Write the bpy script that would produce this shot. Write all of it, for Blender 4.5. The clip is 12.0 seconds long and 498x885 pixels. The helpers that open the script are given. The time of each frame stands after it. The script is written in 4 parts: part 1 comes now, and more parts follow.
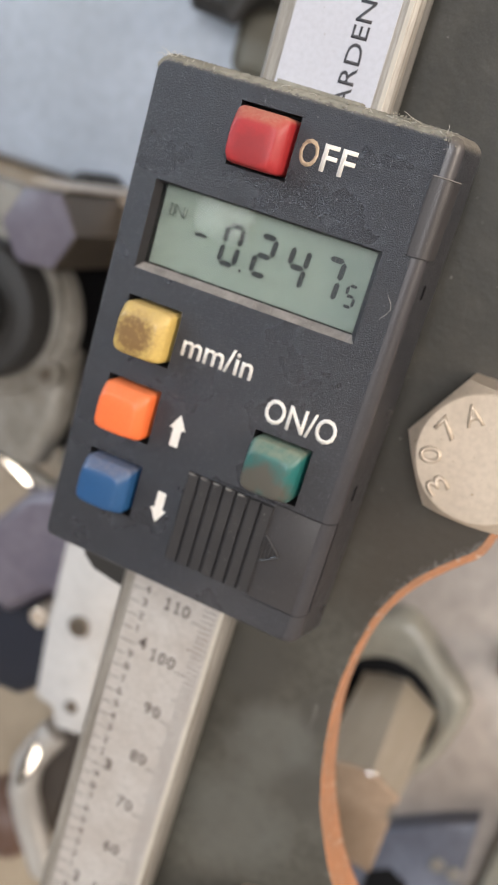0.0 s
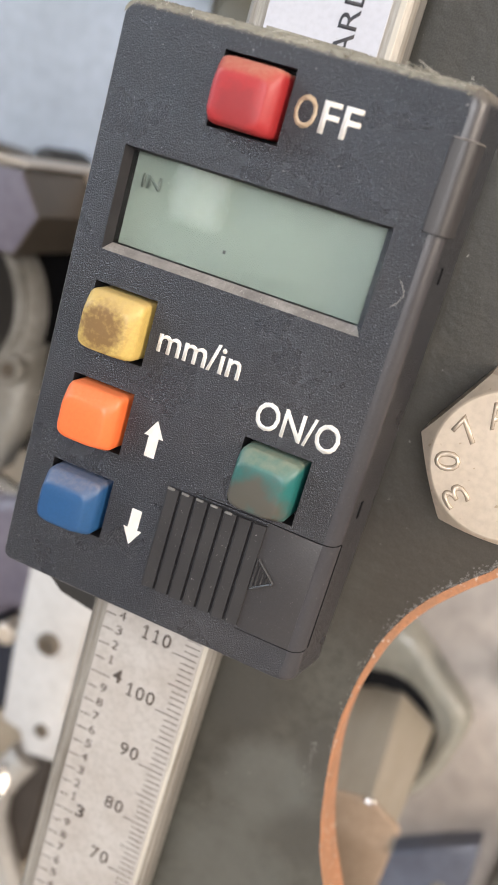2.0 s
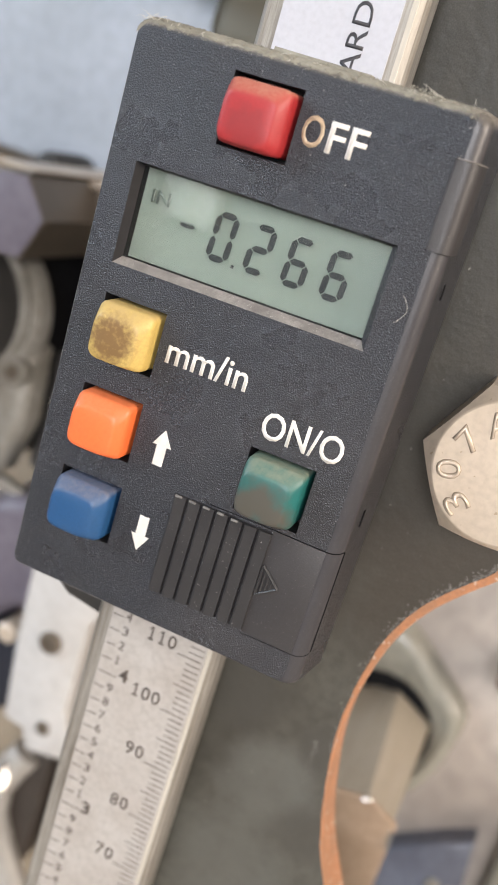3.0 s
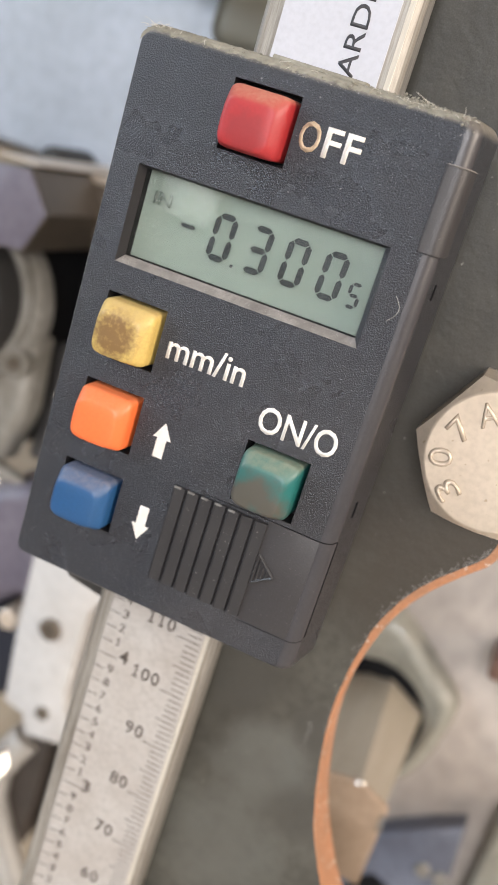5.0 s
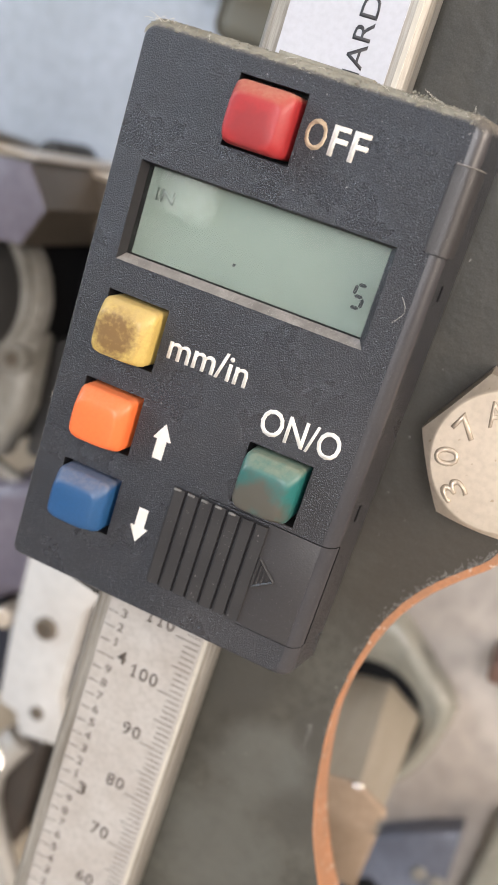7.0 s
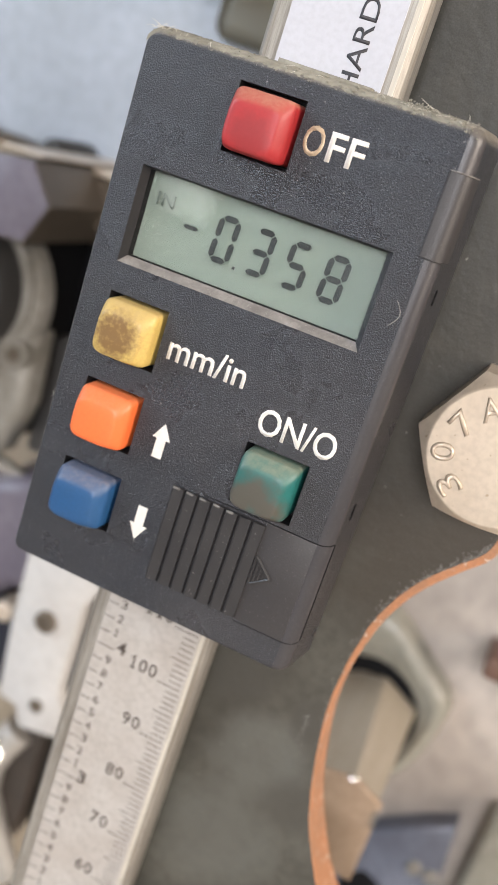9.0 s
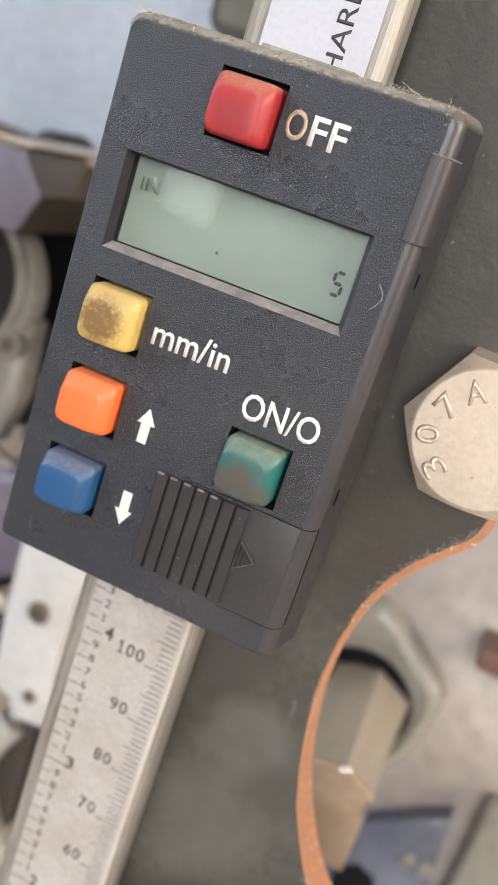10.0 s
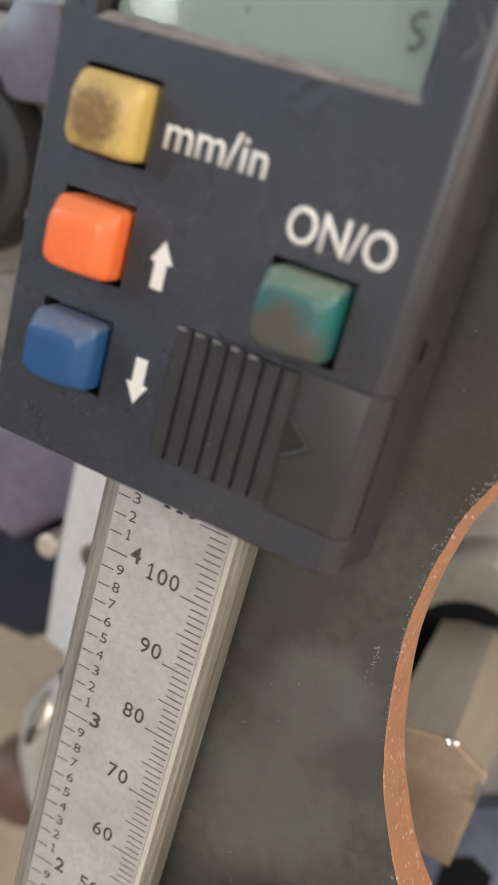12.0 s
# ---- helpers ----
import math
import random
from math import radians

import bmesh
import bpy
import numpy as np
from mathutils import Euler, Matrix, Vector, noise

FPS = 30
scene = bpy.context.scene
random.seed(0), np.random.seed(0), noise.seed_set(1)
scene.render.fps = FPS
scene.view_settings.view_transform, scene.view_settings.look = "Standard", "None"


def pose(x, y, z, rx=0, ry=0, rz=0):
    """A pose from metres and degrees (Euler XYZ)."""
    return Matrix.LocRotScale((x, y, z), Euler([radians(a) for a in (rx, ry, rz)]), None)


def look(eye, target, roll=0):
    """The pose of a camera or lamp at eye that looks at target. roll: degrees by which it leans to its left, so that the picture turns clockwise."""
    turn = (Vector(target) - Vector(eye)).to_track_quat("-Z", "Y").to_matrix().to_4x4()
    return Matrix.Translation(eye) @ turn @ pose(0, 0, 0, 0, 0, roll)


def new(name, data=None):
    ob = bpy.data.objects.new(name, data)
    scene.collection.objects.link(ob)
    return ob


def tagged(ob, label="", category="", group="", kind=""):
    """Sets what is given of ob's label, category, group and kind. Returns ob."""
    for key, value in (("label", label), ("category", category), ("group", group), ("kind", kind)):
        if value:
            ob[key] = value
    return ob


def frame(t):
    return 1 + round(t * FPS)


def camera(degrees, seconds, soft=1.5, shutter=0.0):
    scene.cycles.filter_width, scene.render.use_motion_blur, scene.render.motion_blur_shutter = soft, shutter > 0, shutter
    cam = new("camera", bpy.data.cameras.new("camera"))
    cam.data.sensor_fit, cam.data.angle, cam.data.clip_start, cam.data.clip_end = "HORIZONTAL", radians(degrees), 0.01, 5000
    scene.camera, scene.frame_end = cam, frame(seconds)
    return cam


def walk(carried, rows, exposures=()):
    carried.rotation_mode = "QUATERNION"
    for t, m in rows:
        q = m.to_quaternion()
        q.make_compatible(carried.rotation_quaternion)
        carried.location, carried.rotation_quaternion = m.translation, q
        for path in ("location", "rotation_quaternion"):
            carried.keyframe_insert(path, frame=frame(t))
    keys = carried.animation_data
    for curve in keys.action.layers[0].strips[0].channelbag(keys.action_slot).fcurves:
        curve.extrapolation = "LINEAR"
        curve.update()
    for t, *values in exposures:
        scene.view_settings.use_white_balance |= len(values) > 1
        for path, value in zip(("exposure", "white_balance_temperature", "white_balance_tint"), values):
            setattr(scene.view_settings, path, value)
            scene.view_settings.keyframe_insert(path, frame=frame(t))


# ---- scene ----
# Millimetres in the plan, metres in the scene.
MM = 0.001
cam = camera(29.24, 12.0, soft=1.5, shutter=0.2)
cam.data.dof.use_dof = True
cam.data.dof.focus_distance = 0.121
cam.data.dof.aperture_fstop = 27.0
# seconds, eye (mm), yaw, pitch and lean to the left (degrees)
PATH = [
    (0.0, 62.83, -127.19, 22.44, 16.72, -17.11, 16.84),
    (0.2, 61.14, -123.51, 21.99, 16.35, -17.12, 16.80),
    (0.5, 54.49, -118.63, 19.16, 15.93, -17.03, 16.69),
    (0.7, 53.39, -114.10, 16.86, 15.85, -17.19, 16.73),
    (1.0, 52.20, -109.85, 15.34, 15.49, -16.94, 16.64),
    (1.5, 52.10, -109.44, 18.17, 15.09, -17.26, 16.52),
    (2.0, 55.12, -109.59, 18.17, 15.02, -17.25, 16.68),
    (2.5, 54.29, -111.94, 19.65, 14.75, -17.37, 16.93),
    (3.0, 53.82, -112.69, 19.95, 14.55, -17.36, 17.13),
    (5.0, 54.89, -116.99, 20.07, 14.23, -17.50, 17.61),
    (5.5, 54.02, -116.72, 19.31, 14.11, -17.47, 17.74),
    (6.0, 54.92, -117.16, 19.44, 14.08, -17.36, 17.86),
    (6.5, 54.36, -115.67, 18.90, 14.02, -17.44, 18.01),
    (7.0, 53.56, -115.37, 18.68, 13.94, -17.37, 18.21),
    (9.0, 54.17, -117.62, 18.67, 13.82, -17.38, 18.58),
    (9.5, 55.96, -116.57, 16.65, 13.96, -17.40, 18.55),
    (10.0, 57.42, -117.46, 17.02, 14.06, -17.32, 18.59),
    (10.5, 59.00, -118.26, 17.19, 14.20, -17.43, 18.55),
    (11.0, 60.99, -117.96, 13.99, 14.78, -17.12, 18.50),
    (11.2, 53.75, -119.49, 12.28, 14.50, -17.76, 18.70),
    (11.4, 54.46, -118.23, 11.15, 14.92, -18.09, 18.39),
    (11.5, 54.56, -120.88, 7.27, 15.70, -17.21, 17.98),
    (11.6, 52.08, -117.97, 6.88, 16.22, -18.40, 17.80),
    (11.8, 55.21, -105.83, -1.40, 18.32, -18.88, 16.77),
    (11.9, 58.27, -94.48, -2.92, 19.47, -19.81, 16.26),
    (12.0, 60.01, -85.43, -5.08, 20.65, -20.18, 15.68),
]


def eye_pose(x, y, z, yaw, pitch, lean):
    a, b = radians(yaw), radians(pitch)
    eye = Vector((x, y, z)) * MM
    return look(eye, eye + Vector((-math.sin(a) * math.cos(b), math.cos(a) * math.cos(b), math.sin(b))), lean)


walk(cam, [(t, eye_pose(*row)) for t, *row in PATH], [(0.0, -0.20), (1.0, -0.12), (1.8, 0.03), (11.0, 0.03), (11.6, 0.0), (12.0, -0.47)])

# ---- light ----
world = bpy.data.worlds.new("world")
scene.world = world
world.use_nodes = True
sky = world.node_tree.nodes.new("ShaderNodeTexSky")
sky.sky_type, sky.sun_disc = "NISHITA", False
sky.sun_elevation, sky.sun_rotation = radians(40), radians(200)
world.node_tree.nodes["Background"].inputs["Strength"].default_value = 0.1
world.node_tree.links.new(sky.outputs["Color"], world.node_tree.nodes["Background"].inputs["Color"])


def window_light(name, place, target, width, height, watts, colour):
    data = bpy.data.lights.new(name, "AREA")
    data.shape, data.size, data.size_y, data.energy, data.color = "RECTANGLE", width, height, watts, colour
    lamp = new(name, data)
    lamp.matrix_world = look(place, target)
    return lamp


# daylight standing in the window openings of the workshop, behind and beside the viewer
window_light("daylight_east", (1.76, -0.66, 0.62), (0, -0.66, 0.35), 0.9, 0.84, 45, (1.0, 0.86, 0.72))
window_light("daylight_south", (0.45, -1.76, 0.45), (0.45, 0, 0.3), 0.78, 0.78, 30, (0.965, 0.96, 0.985))
window_light("daylight_west", (-1.16, -0.65, 0.4), (0, -0.65, 0.3), 0.6, 0.6, 14.5, (0.72, 0.86, 1.0))
window_light("daylight_south_small", (-1.10, -1.76, 0.09), (-1.10, 0, 0.09), 0.09, 0.08, 0.35, (0.95, 0.97, 1.0))
window_light("daylight_south_low", (-0.70, -1.76, -0.12), (-0.70, 0, -0.12), 0.11, 0.13, 0.12, (0.96, 0.97, 1.0))


# ---- materials ----
def material(name, base, rough=0.5, metal=0.0, second=None, scale=400, amount=0.5, bump=0.0, bump_scale=2500,
             speck=None, speck_scale=2600, speck_cut=0.68, dust=None, dust_amount=0.6, stain_shade=None, stain_shade_scale=620, stain_shade_soft=0.25, grain=0.0, gloss=0.5, dust_scale=2000, chips=None, streak=(1, 1, 1)):
    m = bpy.data.materials.new(name)
    m.use_nodes = True
    nt = m.node_tree
    n, l = nt.nodes, nt.links
    bsdf = n["Principled BSDF"]
    bsdf.inputs["Roughness"].default_value, bsdf.inputs["Metallic"].default_value = rough, metal
    bsdf.inputs["Specular IOR Level"].default_value = gloss
    coord = n.new("ShaderNodeTexCoord")
    mapping = n.new("ShaderNodeMapping")
    mapping.inputs["Scale"].default_value = streak
    l.new(coord.outputs["Object"], mapping.inputs["Vector"])

    def noise_at(s, detail=4.0):
        t = n.new("ShaderNodeTexNoise")
        t.inputs["Scale"].default_value, t.inputs["Detail"].default_value = s, detail
        l.new(mapping.outputs["Vector"], t.inputs["Vector"])
        return t.outputs["Fac"]

    def ramp(value, lo, hi, top=1.0):
        r = n.new("ShaderNodeMapRange")
        r.inputs["From Min"].default_value, r.inputs["From Max"].default_value = lo, hi
        r.inputs["To Max"].default_value = top
        l.new(value, r.inputs["Value"])
        return r.outputs["Result"]

    def times(a, b):
        r = n.new("ShaderNodeMath")
        r.operation = "MULTIPLY"
        l.new(a, r.inputs[0]), l.new(b, r.inputs[1])
        return r.outputs[0]

    def mix(fac, a, b):
        r = n.new("ShaderNodeMix")
        r.data_type = "RGBA"
        l.new(fac, r.inputs["Factor"])
        for socket, v in ((r.inputs["A"], a), (r.inputs["B"], b)):
            if isinstance(v, tuple):
                socket.default_value = (*v, 1)
            else:
                l.new(v, socket)
        return r.outputs["Result"]

    colour = tuple(base)
    second = second or tuple(c * 0.75 for c in base)
    colour = mix(ramp(noise_at(scale), 0.5 - 0.25, 0.5 + 0.25, amount), colour, second)
    colour = mix(ramp(noise_at(scale * 9), 0.4, 0.75, amount * 0.5), colour, tuple(c * 0.7 for c in second))
    if stain_shade:
        for centre, radius, paint, strength in stain_shade:
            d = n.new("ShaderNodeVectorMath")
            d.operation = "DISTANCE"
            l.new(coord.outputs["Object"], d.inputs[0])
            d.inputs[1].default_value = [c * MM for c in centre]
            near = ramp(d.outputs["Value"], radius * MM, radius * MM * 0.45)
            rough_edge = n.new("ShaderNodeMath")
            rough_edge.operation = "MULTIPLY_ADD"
            l.new(noise_at(stain_shade_scale, 7.0), rough_edge.inputs[0])
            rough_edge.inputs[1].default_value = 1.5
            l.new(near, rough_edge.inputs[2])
            colour = mix(times(ramp(rough_edge.outputs[0], 1.3 - stain_shade_soft, 1.3 + stain_shade_soft, strength), ramp(near, 0.0, 0.35)), colour, paint)
    if grain:
        colour = mix(ramp(noise_at(4800, 2.0), 0.38, 0.72, grain), colour, tuple(min(c * 3.2, 1) for c in base))
    if speck:
        colour = mix(ramp(noise_at(speck_scale, 1.0), speck_cut, speck_cut + 0.06, 0.8), colour, speck)
    if chips:
        colour = mix(ramp(noise_at(1900, 1.0), 0.755, 0.79, 0.7), colour, chips)
    if dust:
        geo = n.new("ShaderNodeNewGeometry")
        parts = n.new("ShaderNodeSeparateXYZ")
        l.new(geo.outputs["Normal"], parts.inputs[0])
        lying = ramp(parts.outputs["Z"], 0.15, 0.75, dust_amount)
        colour = mix(times(lying, ramp(noise_at(dust_scale, 4.0), -0.1, 0.75)), colour, dust)
    l.new(colour, bsdf.inputs["Base Color"])
    spread = n.new("ShaderNodeMapRange")
    spread.inputs["To Min"].default_value, spread.inputs["To Max"].default_value = max(rough - 0.1, 0.03), min(rough + 0.12, 1)
    l.new(noise_at(scale * 2), spread.inputs["Value"])
    l.new(spread.outputs["Result"], bsdf.inputs["Roughness"])
    if bump:
        b = n.new("ShaderNodeBump")
        b.inputs["Strength"].default_value, b.inputs["Distance"].default_value = 0.6, bump * MM
        l.new(noise_at(bump_scale, 3.0), b.inputs["Height"])
        l.new(b.outputs["Normal"], bsdf.inputs["Normal"])
    return m


GREY_DUST = (0.36, 0.32, 0.26)
PLASTIC = material("charcoal_plastic", (0.0125, 0.0138, 0.0185), 0.28, second=(0.0220, 0.0195, 0.0185), scale=45, amount=0.8, bump=0.33, grain=0.35, gloss=0.55,
                   bump_scale=4600, speck=(0.23, 0.23, 0.245), speck_scale=5600, speck_cut=0.66, chips=(0.30, 0.285, 0.27), dust=GREY_DUST, dust_amount=0.9, dust_scale=1400,
                   stain_shade_scale=220, stain_shade_soft=0.5, stain_shade=[((37, 0, -22), 24, (0.032, 0.0285, 0.0275), 0.7), ((30, 0, -46), 14, (0.036, 0.032, 0.031), 0.7)])
PLASTIC_DOOR = material("worn_plastic", (0.031, 0.029, 0.0305), 0.40, second=(0.047, 0.042, 0.0405), scale=90, bump=0.05, bump_scale=3600, grain=0.12, gloss=0.5,
                        speck=(0.16, 0.15, 0.145), speck_scale=5000, speck_cut=0.72, dust=GREY_DUST, dust_amount=0.3)
# smoother case plastic, paled to paint the highlight along the rounded edge
PLASTIC_LIT_EDGE = material("smooth_plastic_lit_edge", (0.038, 0.036, 0.040), 0.36, second=(0.050, 0.046, 0.047), scale=120, bump=0.03, bump_scale=3300, grain=0.12, gloss=0.55,
                        speck=(0.16, 0.15, 0.145), speck_scale=5000, speck_cut=0.72, dust=GREY_DUST, dust_amount=0.5)
RIB = material("smooth_dark_plastic", (0.0235, 0.0230, 0.0250), 0.36, second=(0.036, 0.033, 0.032), scale=120, bump=0.05, bump_scale=3000, gloss=0.5,
               speck=(0.25, 0.24, 0.23), speck_scale=3200, speck_cut=0.73)
# case plastic dulled to paint shade into wells, grooves, lintel and one jamb
JAMB = material("shaded_plastic", (0.013, 0.013, 0.015), 0.5, second=(0.022, 0.020, 0.0195), scale=300, bump=0.03, gloss=0.2)
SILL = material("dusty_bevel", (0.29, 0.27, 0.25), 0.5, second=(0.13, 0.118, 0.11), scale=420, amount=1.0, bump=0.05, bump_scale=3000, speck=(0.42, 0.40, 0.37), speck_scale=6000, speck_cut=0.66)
# near-black fill for seams and slots, and for gaps that are only shaded
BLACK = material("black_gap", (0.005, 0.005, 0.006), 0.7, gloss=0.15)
RED = material("red_plastic", (0.38, 0.026, 0.029), 0.44, second=(0.30, 0.021, 0.023), scale=260, dust=(0.5, 0.3, 0.2), bump=0.01,
               stain_shade=[((14.0, -3.3, 20.6), 3.6, (0.20, 0.025, 0.028), 0.45)])
YELLOW = material("yellow_plastic", (0.64, 0.46, 0.135), 0.42, second=(0.54, 0.375, 0.11), scale=300, amount=0.6, stain_shade_scale=1500, stain_shade_soft=0.42, dust=(0.50, 0.36, 0.18), bump=0.01, dust_scale=1200,
                  stain_shade=[((4.8, -3.3, -8.0), 5.6, (0.38, 0.25, 0.085), 0.5), ((4.0, -3.3, -8.9), 4.3, (0.14, 0.07, 0.03), 0.85)])
ORANGE = material("orange_plastic", (0.82, 0.165, 0.045), 0.42, second=(0.78, 0.145, 0.038), scale=200, dust=(0.62, 0.25, 0.12), dust_amount=0.5, bump=0.008)
BLUE = material("blue_plastic", (0.017, 0.078, 0.20), 0.42, second=(0.015, 0.066, 0.165), scale=260, dust=(0.36, 0.29, 0.23), dust_amount=0.38, dust_scale=1500, bump=0.01)
GREEN = material("green_plastic", (0.012, 0.13, 0.12), 0.4, second=(0.015, 0.11, 0.10), scale=260, dust=(0.42, 0.36, 0.25), dust_amount=0.5, dust_scale=1100, bump=0.01,
                 stain_shade_soft=0.4, stain_shade_scale=500, stain_shade=[((28.6, -3.3, -24.6), 7.2, (0.082, 0.070, 0.056), 0.95)])
PRINT = material("white_print", (0.80, 0.78, 0.74), 0.6, second=(0.6, 0.52, 0.42), scale=700, amount=0.5)
PRINT_WORN = material("soiled_white_print", (0.62, 0.50, 0.36), 0.6, second=(0.30, 0.20, 0.12), scale=700, amount=0.9)
LCD = material("display_reflector", (0.124, 0.148, 0.126), 0.4, second=(0.105, 0.127, 0.108), scale=60, amount=0.4)
SEGMENT = material("display_segment", (0.003, 0.006, 0.007), 0.5)
SEGMENT_FAINT = material("faint_segment", (0.058, 0.074, 0.064), 0.5)
STEEL = material("brushed_steel", (0.58, 0.555, 0.51), 0.34, 0.65, second=(0.22, 0.19, 0.155), scale=160, amount=0.9, bump=0.02, bump_scale=500, streak=(9, 9, 0.35))
BRIGHT = material("sheen_steel", (0.74, 0.69, 0.60), 0.3, 0.35, second=(0.52, 0.47, 0.40), scale=160, amount=0.8, streak=(9, 9, 0.35))
RULE = material("satin_rule", (0.54, 0.51, 0.48), 0.42, 0.25, second=(0.40, 0.35, 0.31), scale=130, amount=0.75, bump=0.004)
INK = material("engraved_ink", (0.05, 0.04, 0.035), 0.6, second=(0.12, 0.09, 0.07), scale=900)
LABEL_INK = material("black_print", (0.022, 0.022, 0.030), 0.5, second=(0.05, 0.048, 0.05), scale=900)
LABEL = material("white_label", (0.50, 0.50, 0.545), 0.45, second=(0.44, 0.44, 0.475), scale=150, speck=(0.25, 0.2, 0.16), speck_scale=900, speck_cut=0.76)
# among surface stains, the upper-corner and beam-side dark pools are painted shade
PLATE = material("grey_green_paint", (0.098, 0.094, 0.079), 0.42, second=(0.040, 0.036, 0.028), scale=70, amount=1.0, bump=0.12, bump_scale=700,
                 speck=(0.26, 0.25, 0.22), speck_scale=1100, speck_cut=0.74, stain_shade_scale=150, stain_shade_soft=0.5, grain=0.07,
                 stain_shade=[((39, 20, -76), 11, (0.118, 0.118, 0.106), 0.7), ((37, 20, -94), 14, (0.112, 0.112, 0.10), 0.7),
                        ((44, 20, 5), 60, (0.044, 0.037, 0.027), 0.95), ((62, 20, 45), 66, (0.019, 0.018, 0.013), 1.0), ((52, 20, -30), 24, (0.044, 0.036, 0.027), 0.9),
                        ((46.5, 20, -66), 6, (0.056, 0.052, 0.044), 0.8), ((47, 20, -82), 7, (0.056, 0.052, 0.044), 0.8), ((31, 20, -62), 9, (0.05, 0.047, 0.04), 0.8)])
RIM_TINTED_STEEL = material("rim_reflection_steel", (0.52, 0.38, 0.27), 0.36, 0.3, second=(0.27, 0.18, 0.115), scale=120, amount=0.8)
BAR_STEEL = material("pale_bar_steel", (0.46, 0.405, 0.33), 0.40, 0.15, second=(0.38, 0.32, 0.24), scale=90, amount=0.8, streak=(6, 0.5, 6))
SILVER = material("silvery_steel", (0.62, 0.60, 0.57), 0.34, 0.5, second=(0.45, 0.42, 0.38), scale=60, amount=0.8)
# pale colour for real scuffs and for the glint painted on the case edge
SCUFF_GLINT = material("pale_scuff_glint", (0.30, 0.285, 0.26), 0.6, second=(0.10, 0.095, 0.09), scale=1500, amount=1.0)
IRON = material("grey_iron", (0.10, 0.097, 0.094), 0.5, second=(0.065, 0.06, 0.058), scale=60)
RIM = material("copper_primer", (0.58, 0.25, 0.118), 0.42, 0.25, second=(0.40, 0.215, 0.125), scale=200, amount=1.0, bump=0.16, bump_scale=700,
               speck=(0.66, 0.55, 0.45), speck_scale=1050, speck_cut=0.65)
ZINC = material("dull_zinc", (0.67, 0.57, 0.465), 0.36, 0.4, second=(0.50, 0.415, 0.32), scale=120, amount=0.6, bump=0.015, bump_scale=1800,
                speck=(0.4, 0.3, 0.2), speck_scale=1200, speck_cut=0.72)
CAST = material("bare_casting", (0.42, 0.395, 0.355), 0.42, 0.3, second=(0.17, 0.152, 0.122), scale=75, amount=1.0, bump=0.08, bump_scale=300)
BEIGE = material("beige_casting", (0.56, 0.49, 0.43), 0.42, second=(0.27, 0.235, 0.21), scale=22, amount=1.0, bump=0.05, bump_scale=200)
BLUE_GREY = material("blue_grey_paint", (0.42, 0.46, 0.525), 0.42, second=(0.33, 0.36, 0.40), scale=35, amount=0.8, bump=0.1, bump_scale=120)
OLIVE = material("grey_olive_casting", (0.27, 0.26, 0.215), 0.24, second=(0.22, 0.205, 0.175), scale=45, amount=0.8, bump=0.1, bump_scale=150)
FLANGE = material("olive_brown_casting", (0.10, 0.094, 0.07), 0.5, second=(0.18, 0.17, 0.14), scale=30, amount=1.0)
POST = material("dark_brown_steel", (0.062, 0.050, 0.041), 0.4, second=(0.035, 0.028, 0.024), scale=120, amount=0.9)
TAN = material("tan_paint", (0.36, 0.29, 0.205), 0.55, second=(0.29, 0.22, 0.155), scale=30, amount=0.8)
NAVY_BLACK = material("blue_black_plastic", (0.013, 0.015, 0.023), 0.4, second=(0.03, 0.032, 0.045), scale=70, gloss=0.35)
DARK = material("black_iron", (0.020, 0.019, 0.018), 0.5, second=(0.04, 0.035, 0.03), scale=90)
BROWN = material("brown_steel", (0.16, 0.13, 0.10), 0.4, 0.4, second=(0.11, 0.09, 0.07), scale=90)
MAUVE = material("mauve_plastic", (0.185, 0.165, 0.19), 0.36, second=(0.10, 0.085, 0.115), scale=40, amount=0.9)
CHROME = material("chrome", (0.80, 0.79, 0.77), 0.12, 1.0, second=(0.7, 0.69, 0.66), scale=60)
WHITE = material("off_white_bracket", (0.58, 0.56, 0.54), 0.4, second=(0.47, 0.44, 0.41), scale=60, amount=0.7)
RUST = material("rust_brown", (0.15, 0.080, 0.055), 0.5, second=(0.10, 0.06, 0.045), scale=80)
MARK = material("letter_shade_zinc", (0.36, 0.285, 0.21), 0.5, 0.2, second=(0.46, 0.38, 0.29), scale=500)
SLATE = material("slate_blue_steel", (0.17, 0.185, 0.235), 0.35, 0.2, second=(0.085, 0.09, 0.115), scale=50, amount=0.9)
WALL = material("workshop_wall", (0.40, 0.38, 0.36), 0.8, second=(0.32, 0.30, 0.28), scale=2)
FLOOR = material("concrete", (0.50, 0.47, 0.43), 0.7, second=(0.4, 0.37, 0.34), scale=3)
FLUFF = material("dust_fluff", (0.33, 0.31, 0.255), 0.95, second=(0.16, 0.15, 0.12), scale=110, amount=1.0)
FIBRE = material("pale_fibre", (0.62, 0.58, 0.50), 0.9, second=(0.45, 0.42, 0.36), scale=300)


def glass():
    m = bpy.data.materials.new("clear_pane")
    m.use_nodes = True
    b = m.node_tree.nodes["Principled BSDF"]
    b.inputs["Base Color"].default_value = (0.97, 1.0, 0.98, 1)
    b.inputs["Roughness"].default_value, b.inputs["Transmission Weight"].default_value, b.inputs["IOR"].default_value = 0.0, 1.0, 1.33
    return m


# blue tint paints the sky's cool sheen into the case plastic
PLASTIC.node_tree.nodes["Principled BSDF"].inputs["Specular Tint"].default_value = (0.90, 0.94, 1.0, 1)
GLASS = glass()


